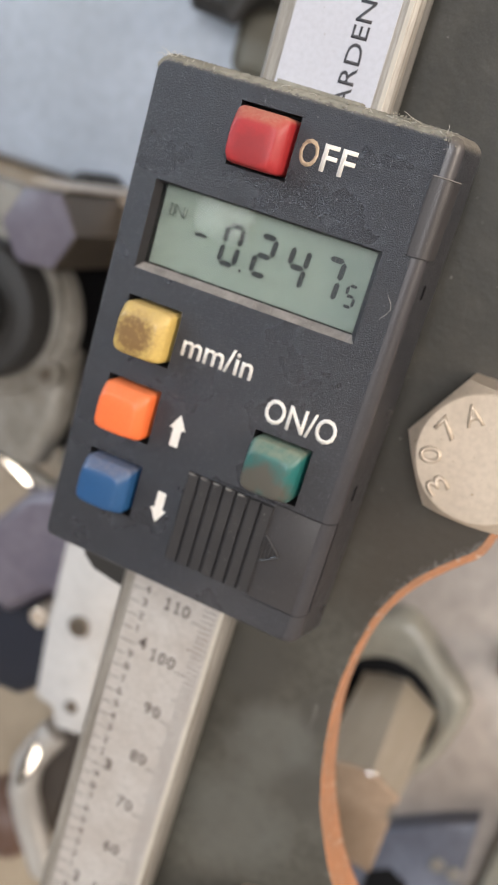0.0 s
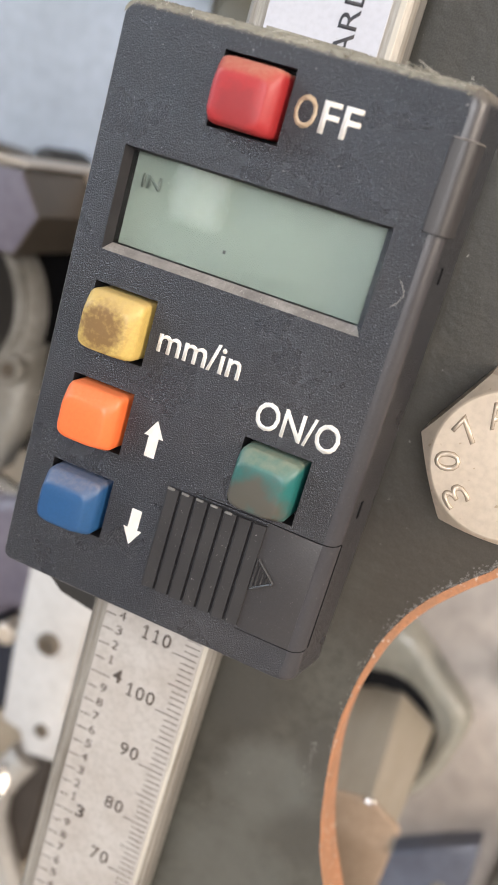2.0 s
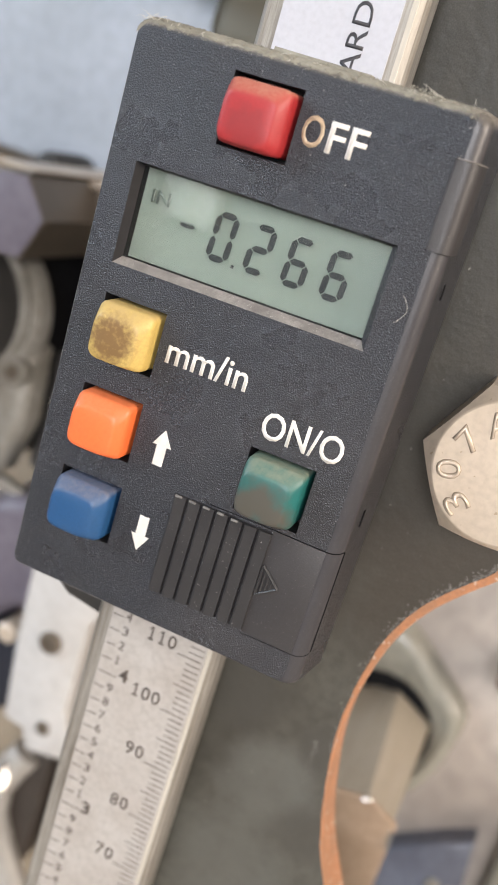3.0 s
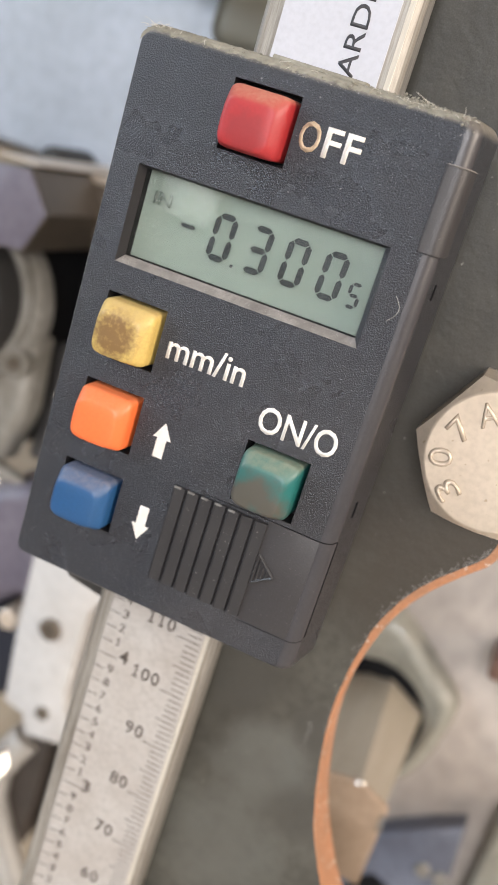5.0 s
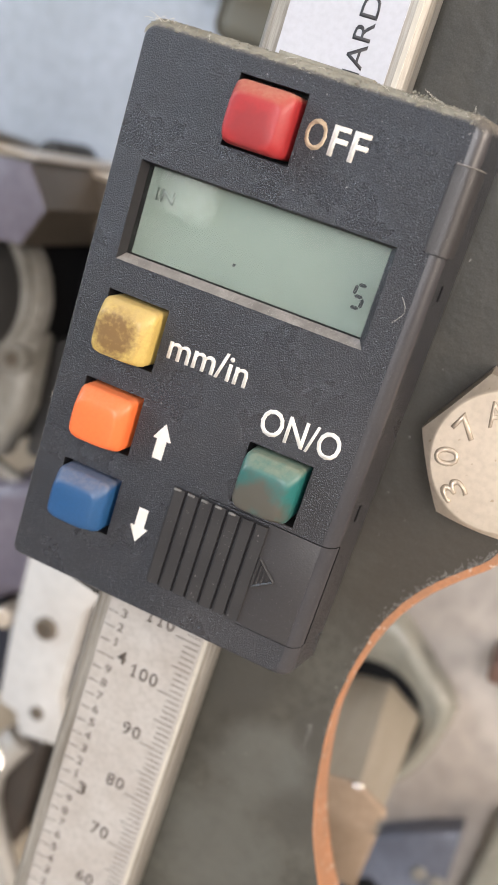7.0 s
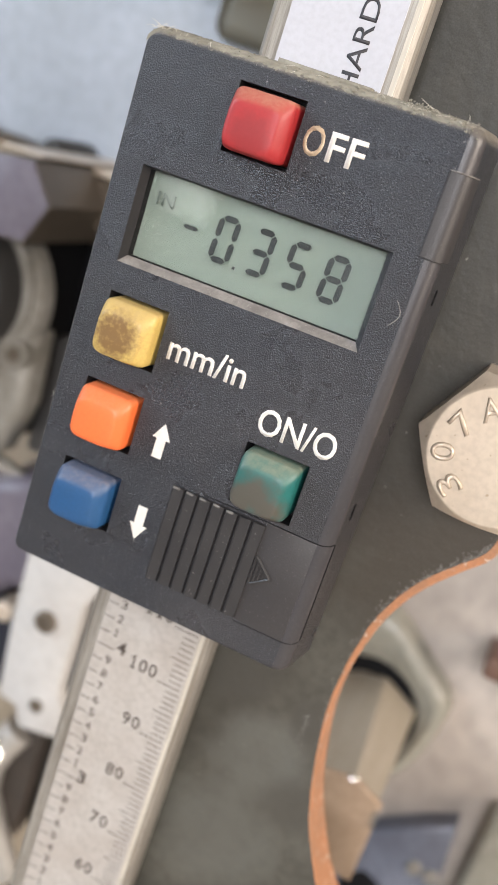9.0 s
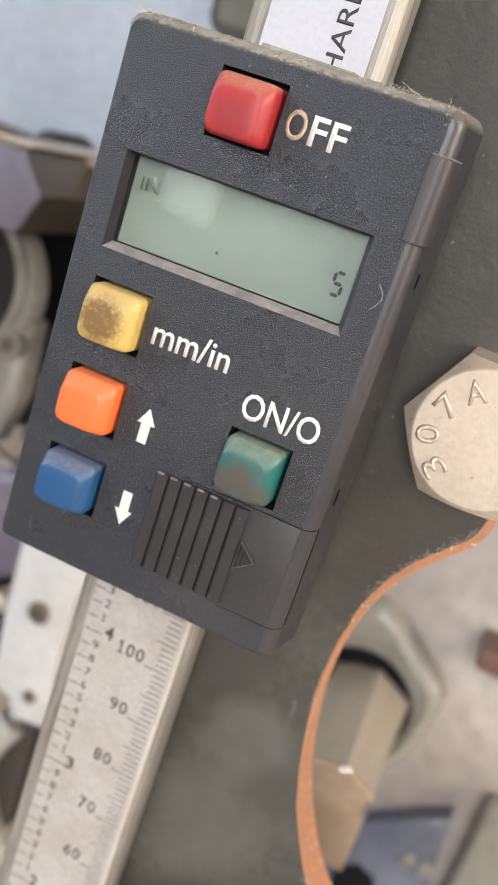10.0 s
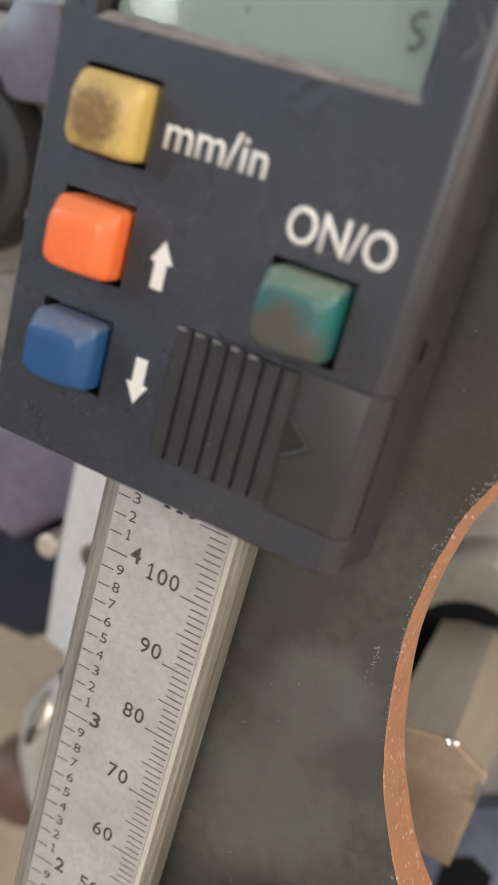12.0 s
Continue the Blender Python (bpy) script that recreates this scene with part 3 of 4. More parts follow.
# ---- the thick bracket plate with its cut-out ----
def plate():
    rim = [(64.0, -18.0), (61.9, -23.6), (60.6, -27.9), (57.0, -31.9), (53.2, -36.6), (50.2, -42.2), (48.3, -49.0), (47.2, -57.0),
           (47.1, -64.5), (48.2, -72.3), (50.3, -81.0), (53.8, -89.2), (57.9, -96.3), (64.5, -103.5), (72, -109)]
    fine = []
    for i in range(len(rim) - 1):
        p0, p1, p2, p3 = (Vector(rim[max(0, min(len(rim) - 1, k))]) for k in (i - 1, i, i + 1, i + 2))
        for k in range(5):
            s = k / 5
            fine.append(tuple(0.5 * ((2 * p1) + (p2 - p0) * s + (2 * p0 - 5 * p1 + 4 * p2 - p3) * s * s + (3 * p1 - p0 - 3 * p2 + p3) * s ** 3)))
    fine.append(rim[-1])
    outline = [(14, 90), (14, -215), (72, -215)] + fine[::-1] + [(70, -10), (90, -4), (150, -4), (150, 90)]
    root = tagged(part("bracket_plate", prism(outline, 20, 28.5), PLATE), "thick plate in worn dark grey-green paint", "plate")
    b = bmesh.new()
    last = None
    for i, (x, z) in enumerate(fine):
        (ax, az), (bx, bz) = fine[max(i - 1, 0)], fine[min(i + 1, len(fine) - 1)]
        way = Vector((bx - ax, bz - az)).normalized()
        out = Vector((-way.y, way.x))
        chip = 0.14 + 0.12 * noise.noise(Vector((i * 0.45, 1.7, 0))) + 0.16 * noise.noise(Vector((i * 1.7, 5.1, 0)))
        chip += 1.0 * max(0.0, min(1.0, (z + 66) / 22))
        ring = [b.verts.new((x + out.x * d, y, z + out.y * d)) for d, y in ((0.15, 20.3), (0.0, 19.93), (-max(chip, 0.04), 19.9), (-max(chip, 0.04), 20.2), (-0.3, 28.6), (0.15, 28.6))]
        if last:
            for k in range(6):
                b.faces.new((last[k], last[(k + 1) % 6], ring[(k + 1) % 6], ring[k]))
        last = ring
    part("rim", b, RIM, root, "copper-coloured primer on the cut edge", smooth=True)
    rng = random.Random(11)
    flakes = bmesh.new()
    for _ in range(340):
        i = rng.choice((rng.randrange(5, 48), rng.randrange(8, 26)))
        (ax, az), (bx, bz) = fine[i], fine[i + 1]
        way = Vector((bx - ax, bz - az)).normalized()
        wide = 1.0 * max(0.0, min(1.0, (az + 66) / 22))
        d = 0.2 + wide + abs(rng.gauss(0, 0.2 + 0.22 * wide))
        f = rng.random()
        c = Vector((ax + (bx - ax) * f + way.y * d, 19.97, az + (bz - az) * f - way.x * d))
        bmesh.ops.create_icosphere(flakes, subdivisions=1, radius=rng.uniform(0.05, 0.15), matrix=Matrix.Translation(c) @ Matrix.Diagonal((1.0, 0.3, 1.0, 1)))
    for _ in range(90):
        d = abs(rng.gauss(0, 4.0))
        c = Vector((44.1 + d * 0.09 + rng.gauss(0, 0.25 + d * 0.03), 19.99, -64.8 - d + rng.gauss(0, 0.3)))
        bmesh.ops.create_icosphere(flakes, subdivisions=1, radius=rng.uniform(0.03, 0.13) / (1 + d * 0.15), matrix=Matrix.Translation(c) @ Matrix.Diagonal((1.0, 0.3, 1.4, 1)))
    tagged(part("flaked_paint", flakes, SCUFF_GLINT, root, "pale flaked paint along the cut edge"), kind="stuff")
    mount = thing("plate_mount", "dark steel spacer behind the plate", "spacer")
    part("spacer_body", box(90, 140, 28.55, 119.2, 20, 70, 1), DARK, mount, smooth=True)
    pale = thing("pale_clamp_block", "pale beige painted clamp block on the plate", "block")
    part("block_body", prism([(42.5, -105.5), (44.5, -104.5), (54, -101.6), (57, -104), (59, -130), (40, -130)], 10, 19.9, 0.8), TAN, pale, smooth=True)


plate()


# ---- the marked hexagon bolt ----
def hex_bolt():
    cx, cz = 55.9, -11.1
    root = thing("hexagon_bolt", "dull zinc hexagon bolt with raised grade marks", "bolt")
    b = bmesh.new()
    n = 72
    rings = []
    for r, y, hexed in ((9.5, 10.0, 0), (9.75, 10.12, 0), (12, 11.7, 1), (12, 20.05, 1)):
        ring = []
        for i in range(n):
            a = 2 * math.pi * i / n
            flat = 10.15 / math.cos(a % (math.pi / 3) - math.pi / 6)
            rr = flat if hexed else r
            yy = y if not hexed or y > 15 else 10.15 + (flat - 9.75) * 0.95
            ring.append(b.verts.new((cx + rr * math.cos(a), yy, cz + rr * math.sin(a))))
        rings.append(ring)
    for p, q in zip(rings, rings[1:]):
        for i in range(n):
            b.faces.new((p[i], p[(i + 1) % n], q[(i + 1) % n], q[i]))
    b.faces.new(rings[0]), b.faces.new(rings[-1])
    head = part("head", b, ZINC, root, smooth=True)
    head.data.set_sharp_from_angle(angle=radians(18))
    for mark, x, z in (("3", 51.1, -17.0), ("0", 48.7, -13.0), ("7", 49.8, -8.4), ("A", 52.6, -5.3)):
        out = math.degrees(math.atan2(z - cz, x - cx)) - 90
        # a wider, darker letter beneath paints the shade at the raised edges
        part("letter_shade", writing(mark, x, z, 3.35, 2.7, 10.02, 0.03, out, True, bold=0.02), MARK, root, "dark outline painting the shade round a raised letter")
        part("grade_mark", writing(mark, x, z, 3.1, 2.45, 10.02, 0.22, out, True, bold=-0.006), ZINC, root, "raised letter")


hex_bolt()


# ---- the steel scale beam ----
def numeral(text, x0, z0, height, cell, y, bold=0.0):
    """Evenly spaced engraved figures; the ones have a flag and a foot."""
    bm = bmesh.new()
    for i, mark in enumerate(text):
        x = x0 + i * cell
        if mark == "1":
            t, cx = height * 0.125, x + cell * 0.42
            box(cx - t / 2, cx + t / 2, y - 0.02, y, z0, z0 + height, bm=bm)
            box(cx - height * 0.2, cx + height * 0.2, y - 0.02, y, z0, z0 + t, bm=bm)
            prism([(cx - t / 2, z0 + height), (cx - height * 0.24, z0 + height * 0.82), (cx - height * 0.24, z0 + height * 0.70), (cx - t / 2, z0 + height * 0.86)], y - 0.02, y, bm=bm)
        else:
            add(bm, writing(mark, x, z0, height, cell * 0.80, y, 0.02, bold=bold))
    return bm


ZERO = -164.1


def scale_beam():
    root = thing("scale_beam", "brushed steel scale beam with a graduated rule and label", "scale")
    section = [(7.2, 9.9), (7.9, 9.05), (26.15, 9.05), (27.0, 9.55), (27.45, 10.5), (27.45, 14), (7.2, 14)]
    b = bmesh.new()
    lo, hi = ([b.verts.new((x, y, z)) for x, y in section] for z in (-205, 88))
    for i in range(7):
        b.faces.new((lo[i], lo[(i + 1) % 7], hi[(i + 1) % 7], hi[i]))
    b.faces.new(lo), b.faces.new(hi)
    part("beam", b, STEEL, root)
    part("rule", box(9.7, 25.6, 8.9, 9.049, -204, 20), RULE, root, "satin grey graduated rule")
    # paler steel strip stands in for the specular sheen beside the rule
    part("sheen_strip", box(25.65, 26.35, 8.96, 9.046, -204, 86), BRIGHT, root, "pale strip painting the sheen on the beam's edge")
    part("label", box(9.9, 24.7, 8.88, 9.048, 22, 86), LABEL, root, "white printed label")
    part("print", writing("HARDENED", 21.4, 26.35, 2.35, 23.2, 8.87, 0.02, 90, bold=0.004), LABEL_INK, root, "black printed word")
    part("foot", prism([(-3.4, -49.4), (-3.3, -50.9), (-2.0, -53.3), (0.2, -54.9), (7.15, -56.0), (7.15, -49.4)], 12.5, 17, 0.5), DARK, root, "black rounded foot beside the beam", smooth=True)
    part("mount", box(8, 27, 14.05, 19.95, -203, -190, 0.5), DARK, root, "dark spacer")
    part("mount", box(16, 27, 14.05, 19.95, 76, 86, 0.5), DARK, root, "dark spacer")

    meshes = {}

    def stroke(length, x, z, name="tick"):
        if length not in meshes:
            ob = part(name, box(0, length, -0.02, 0.01, -0.075, 0.075), INK, root)
            meshes[length] = ob.data
        else:
            ob = new(name, meshes[length])
            ob.parent = root
        ob.location = Vector((x, 8.89, z)) * MM

    for mm in range(36, 121):
        length = 4.0 if mm % 10 == 0 else 3.2 if mm % 5 == 0 else 2.3
        stroke(length, 25.25 - length, ZERO + mm)
    for tenth in range(14, 48):
        stroke(3.2 if tenth % 10 == 0 else 1.75, 9.85, ZERO + tenth * 2.54)
    for mm in range(40, 121, 10):
        figures = str(mm)
        part("number", numeral(figures, 21.1 - 1.72 * len(figures), ZERO + mm + 0.12, 2.25, 1.72, 8.89, 0.006), INK, root)
    for tenth in range(14, 48):
        whole = tenth % 10 == 0
        figure = str(tenth // 10 if whole else tenth % 10)
        part("number", numeral(figure, 13.4 if whole else 12.0, ZERO + tenth * 2.54 - (0.3 if whole else 0.35), 2.3 if whole else 1.45, 1.9 if whole else 1.3, 8.89, 0.02 if whole else 0.0), INK, root)


scale_beam()


# ---- the sliding readout unit ----
def rounded(cx, cz, w, h, r, y, n=4):
    """A rounded outline; r is one radius, or one for the upper and one for the lower corners."""
    upper, lower = r if isinstance(r, tuple) else (r, r)
    pts = []
    for sx, sz, a0 in ((1, 1, 0), (-1, 1, 90), (-1, -1, 180), (1, -1, 270)):
        r = upper if sz > 0 else lower
        for k in range(n + 1):
            a = radians(a0 + 90 * k / n)
            pts.append((cx + sx * (w / 2 - r) + r * math.cos(a), y, cz + sz * (h / 2 - r) + r * math.sin(a)))
    return pts


def cushion(cx, cz, w, h, power, y, n=40):
    """A square outline with bulging sides and soft corners."""
    pts = []
    for i in range(n):
        a = 2 * math.pi * i / n
        c, d = math.cos(a), math.sin(a)
        pts.append((cx + w / 2 * math.copysign(abs(c) ** (2 / power), c), y, cz + h / 2 * math.copysign(abs(d) ** (2 / power), d)))
    return pts


def key_cap(name, x0, x1, z0, z1, mat, label, parent):
    """A pillow-shaped button whose upper and outer edges slope back to its sides."""
    cx, cz, w, h = (x0 + x1) / 2 - 0.12, (z0 + z1) / 2 - 0.08, x1 - x0 - 1.0, z1 - z0 - 0.95
    loops = [cushion(cx, cz, w, h, 11, 3.4), cushion(cx, cz, w, h, 9, -1.2), cushion(cx - 0.02, cz - 0.02, w - 0.05, h - 0.05, 7.5, -1.7),
             cushion(cx - 0.07, cz - 0.1, w - 0.28, h - 0.34, 6.5, -2.05), cushion(cx - 0.34, cz - 0.5, w - 1.30, h - 1.62, 4.6, -3.04),
             cushion(cx - 0.38, cz - 0.54, w - 1.62, h - 1.98, 4.4, -3.2), cushion(cx - 0.38, cz - 0.52, w - 2.3, h - 2.7, 4.2, -3.29),
             cushion(cx - 0.3, cz - 0.4, w - 3.8, h - 4.0, 4.0, -3.38), cushion(cx - 0.2, cz - 0.25, w - 5.8, h - 5.8, 3.8, -3.43)]
    ob = part(name, loft(loops), mat, parent, label, smooth=True)
    ob.data.set_sharp_from_angle(angle=radians(60))
    return ob


SEGMENTS = {"0": "abcdef", "1": "bc", "2": "abged", "3": "abgcd", "4": "fgbc", "5": "afgcd", "6": "afgedc", "7": "abc", "8": "abcdefg", "9": "abcdfg", "'": "b", " ": ""}


def segment_shapes(x, z, w, h, t, lean):
    """The seven bars of one figure, each a pointed outline."""
    g, m = 0.09, h / 2
    flat = lambda zc: [(g, zc), (g + t / 2, zc + t / 2), (w - g - t / 2, zc + t / 2), (w - g, zc), (w - g - t / 2, zc - t / 2), (g + t / 2, zc - t / 2)]
    up = lambda xc, lo, hi: [(xc, lo + g), (xc + t / 2, lo + g + t / 2), (xc + t / 2, hi - g - t / 2), (xc, hi - g), (xc - t / 2, hi - g - t / 2), (xc - t / 2, lo + g + t / 2)]
    shapes = {"a": flat(h), "g": flat(m), "d": flat(0), "b": up(w, m, h), "c": up(w, 0, m), "f": up(0, m, h), "e": up(0, 0, m)}
    return {k: [(x + px + pz * lean, z + pz) for px, pz in v] for k, v in shapes.items()}


def crest(y):
    """How far the case's rounded edge and sloping side stand out at a depth."""
    return math.sqrt(max(0.0, 4.0 - (2.0 - y) ** 2)) if y < 1.5 else 1.936 + (y - 1.5) * 0.17


def readout():
    root = thing("digital_readout", "charcoal plastic digital readout with coloured buttons on a scale", "readout")
    holes = {"red": (9.6, 18.7, 17.8, 26.5), "yellow": (0.3, 9.25, -12.7, -4.0), "orange": (0.35, 9.3, -25.0, -16.45),
             "blue": (0.3, 9.5, -37.2, -28.7), "green": (25.0, 34.1, -25.1, -16.3), "window": (0.0, 34.8, 0.0, 13.05)}
    X0, X1, Z0, Z1 = -3.8, 38.6, -45.5, 28.5
    xs = sorted({X0, X1, *(v for h in holes.values() for v in h[:2])})
    zs = sorted({Z0, Z1, *(v for h in holes.values() for v in h[2:])})
    b = bmesh.new()
    grid = {}

    def vert(x, y, z):
        key = (round(x, 3), round(y, 3), round(z, 3))
        if key not in grid:
            grid[key] = b.verts.new((x, y, z))
        return grid[key]

    inside = lambda x, z: any(h[0] < x < h[1] and h[2] < z < h[3] for h in holes.values())
    for x0, x1 in zip(xs, xs[1:]):
        for z0, z1 in zip(zs, zs[1:]):
            if not inside((x0 + x1) / 2, (z0 + z1) / 2):
                b.faces.new([vert(x0, 0, z0), vert(x1, 0, z0), vert(x1, 0, z1), vert(x0, 0, z1)])
    # rounded corners, edges and sides, wide on one side
    ends = [v for k, v in grid.items() if k[0] in (X0, X1) and k[2] in (Z0, Z1)]
    for corner in ends:
        bmesh.ops.bevel(b, geom=[corner], offset=1.5 if corner.co.z > 0 else 1.1, segments=6, affect="VERTICES", profile=0.5)
    loops = []
    for y in (0.0, 0.03, 0.12, 0.28, 0.5, 0.8, 1.12, 1.5, 2.4, 8.4):
        s = math.sqrt(1 - (1 - min(y, 2.4) / 2.4) ** 2)
        x0, x1, z0, z1 = X0 - 0.6 * s, X1 + crest(y), Z0 - 0.5 * s, Z1 + 1.4 * s
        loops.append(rounded((x0 + x1) / 2, (z0 + z1) / 2, x1 - x0, z1 - z0, (1.5 + 0.6 * s, 1.1 + 0.25 * s), y, 6))
    last = None
    for loop in loops:
        ring = [b.verts.new(p) for p in loop]
        if last:
            for i in range(len(ring)):
                b.faces.new((last[i], last[(i + 1) % len(ring)], ring[(i + 1) % len(ring)], ring[i]))
        last = ring
    b.faces.new(last)
    case = part("case", b, PLASTIC, root, smooth=True)
    case.data.set_sharp_from_angle(angle=radians(25))
    case.data.materials.append(PLASTIC_LIT_EDGE)
    for face in case.data.polygons:
        face.material_index = int(face.center.x > (X1 + 0.02) * MM and face.center.y < 1.4 * MM)

    # recesses behind the buttons
    for name, (x0, x1, z0, z1) in holes.items():
        if name == "window":
            continue
        w = bmesh.new()
        front = [w.verts.new(p) for p in ((x0, 0.002, z0), (x1, 0.002, z0), (x1, 0.002, z1), (x0, 0.002, z1))]
        back = [w.verts.new((v.co.x, 4.0, v.co.z)) for v in front]
        for i in range(4):
            w.faces.new((front[i], front[(i + 1) % 4], back[(i + 1) % 4], back[i]))
        w.faces.new(back)
        part("button_well", w, JAMB, root, "well round a button, darkened as shade")
    key_cap("button", *holes["red"], RED, "worn red button", root)
    key_cap("button", *holes["yellow"], YELLOW, "yellow button with brown finger marks", root)
    key_cap("button", *holes["orange"], ORANGE, "bright orange button", root)
    key_cap("button", *holes["blue"], BLUE, "blue button with dust on its upper edge", root)
    key_cap("button", *holes["green"], GREEN, "green button soiled grey-brown", root)

    # display window: sloped sill, bevelled jambs, grey-green panel
    x0, x1, z0, z1 = holes["window"]
    i0, i1, j0, j1 = x0 + 0.75, x1 - 0.85, z0 + 1.0, z1 - 0.35
    # lintel, one jamb and inner wall carry painted shade; the dusty sill, painted light
    for name, words, mat, k in (("window_sill", "dusty sloping sill, paled as lit", SILL, 0), ("window_jamb", "charcoal bevelled jamb", PLASTIC, 1),
                                ("window_lintel", "bevelled lintel with shade in its colour", JAMB, 2), ("window_jamb", "bevelled jamb with shade in its colour", JAMB, 3)):
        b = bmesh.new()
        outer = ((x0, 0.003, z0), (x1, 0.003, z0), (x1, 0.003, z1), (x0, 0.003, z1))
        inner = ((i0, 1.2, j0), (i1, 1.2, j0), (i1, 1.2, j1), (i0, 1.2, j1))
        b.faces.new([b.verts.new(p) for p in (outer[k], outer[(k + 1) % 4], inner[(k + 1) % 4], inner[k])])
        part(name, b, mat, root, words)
    b = bmesh.new()
    near = [b.verts.new((x, 1.2, z)) for x, z in ((i0, j0), (i1, j0), (i1, j1), (i0, j1))]
    deep = [b.verts.new((v.co.x, 3.0, v.co.z)) for v in near]
    for i in range(4):
        b.faces.new((near[i], near[(i + 1) % 4], deep[(i + 1) % 4], deep[i]))
    part("window_well", b, BLACK, root, "inner wall of the window, blackened as shade")
    display = part("display", box(i0 - 0.3, i1 + 0.3, 2.75, 4.4, j0 - 0.3, j1 + 0.3), LCD, root, "grey-green liquid crystal display")
    pane = part("pane", box(i0 - 0.2, i1 + 0.2, 1.66, 1.86, j0 - 0.2, j1 + 0.2), GLASS, root, "clear display pane")
    pane.visible_shadow = False

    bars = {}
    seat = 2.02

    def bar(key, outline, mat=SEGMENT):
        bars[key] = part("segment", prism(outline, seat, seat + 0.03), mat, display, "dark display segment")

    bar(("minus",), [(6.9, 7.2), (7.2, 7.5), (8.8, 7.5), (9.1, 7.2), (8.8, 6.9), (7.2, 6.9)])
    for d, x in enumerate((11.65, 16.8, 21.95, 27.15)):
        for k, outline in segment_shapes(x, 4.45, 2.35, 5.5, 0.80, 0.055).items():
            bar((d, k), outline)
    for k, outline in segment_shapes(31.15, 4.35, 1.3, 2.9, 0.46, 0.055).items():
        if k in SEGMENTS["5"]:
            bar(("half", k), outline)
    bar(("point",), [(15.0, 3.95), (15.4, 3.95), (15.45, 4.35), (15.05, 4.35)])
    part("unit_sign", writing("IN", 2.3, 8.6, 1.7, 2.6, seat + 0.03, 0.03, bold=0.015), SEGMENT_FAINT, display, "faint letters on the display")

    # printing on the case
    part("print", writing("O", 19.55, 20.5, 3.75, 2.75, -0.002, 0.02, bold=0.012), PRINT_WORN, root, "soiled white printed letter")
    part("print", writing("FF", 22.85, 20.5, 3.65, 4.75, -0.002, 0.02, bold=0.012), PRINT, root, "white printed letters")
    part("print", writing("mm/in", 10.6, -10.05, 3.6, 11.5, -0.002, 0.02, bold=0.012), PRINT, root, "white printed letters")
    part("print", writing("ON/O", 25.5, -14.8, 3.75, 11.1, -0.002, 0.02, bold=0.012), PRINT, root, "white printed letters")
    for tip, way, cx in ((-18.6, -1, 13.35), (-36.3, 1, 13.75)):
        shape = [(cx, tip), (cx + 1.35, tip + 2.3 * way), (cx + 0.72, tip + 2.3 * way), (cx + 0.72, tip + 5.1 * way),
                 (cx - 0.72, tip + 5.1 * way), (cx - 0.72, tip + 2.3 * way), (cx - 1.35, tip + 2.3 * way)]
        part("arrow", prism(shape, -0.022, -0.002), PRINT, root, "white printed arrow")

    # battery door with its ribbed grip
    part("battery_door", prism([(31.2, -41.0), (38.55, -41.2), (38.55, -26.05), (31.2, -25.95)], -0.05, 0.01, 0.04, 2), PLASTIC_DOOR, root, "worn flat battery door", smooth=True)
    wrap = lambda z, drop: [(X1 + crest(y) + 0.01, y - 0.02, z + drop * y / 2.4) for y in (0.0, 0.05, 0.2, 0.45, 0.8, 1.2, 1.6)]
    part("seam", tube([(22.0, 0.0, -25.9), (30.0, 0.0, -25.8)] + wrap(-25.85, 0.5), 0.07, 6), BLACK, root, "dark seam")
    part("seam", tube([(31.0, 0.0, -41.3)] + wrap(-41.25, 0.6), 0.05, 6), BLACK, root, "dark seam")
    part("seam", tube([(X1 + crest(1.9) + 0.02, 1.9, -40.7), (X1 + crest(1.7) + 0.02, 1.7, -25.6)], 0.09, 6), BLACK, root, "dark seam")
    part("grip_bed", box(17.0, 31.1, -0.03, 0.01, -40.8, -26.2), JAMB, root, "grooves of the grip, darkened as shade")
    for i in range(7):
        x = 17.05 + i * 2.06
        z1 = -26.25 if i < 4 else -26.35
        rib = bmesh.new()
        ends = []
        for z, lift in ((-40.75, 0.0), (z1, 0.08)):
            ends.append([rib.verts.new(p) for p in ((x, 0.01, z), (x + 0.05, -0.44, z - lift), (x + 0.28, -0.56, z - lift), (x + 1.72, -0.34, z - lift), (x + 1.86, 0.01, z))])
        for k in range(5):
            rib.faces.new((ends[0][k], ends[0][(k + 1) % 5], ends[1][(k + 1) % 5], ends[1][k]))
        rib.faces.new(ends[0]), rib.faces.new(ends[1])
        rib = part("rib", rib, RIB, root)
        if i < 5:
            part("scuffed_tip", box(x + 0.12, x + 1.15, -0.6, -0.3, z1 - 0.34, z1 + 0.02, 0.08, 1), SCUFF_GLINT, rib, "pale scuffed tip")
    tri = [(31.4, -30.9), (31.4, -35.2), (34.1, -33.4)]
    mark = bmesh.new()
    for p, q in zip(tri, tri[1:] + tri[:1]):
        tube([(p[0], -0.18, p[1]), (q[0], -0.18, q[1])], 0.2, 6, mark)
    for x in (31.9, 32.5, 33.1):
        tube([(x, -0.14, -35.0 + (x - 31.4) * 0.67), (x, -0.14, -31.3 - (x - 31.4) * 0.9)], 0.17, 5, mark)
    part("door_mark", mark, RIB, root, "raised triangle")

    # snap cover on the rounded edge
    edge = [(X1 - 0.6, -0.2)] + [(X1 + 0.3 + crest(y), y - 0.2) for y in (0.0, 0.06, 0.2, 0.45, 0.8, 1.2, 1.8, 3.3)]
    profile = edge + [(x - 0.35, y + 0.3) for x, y in reversed(edge)]
    cover = bmesh.new()
    low, high = ([cover.verts.new((x, y, z)) for x, y in profile] for z in (13.7, 24.0))
    for i in range(len(profile)):
        k = (i + 1) % len(profile)
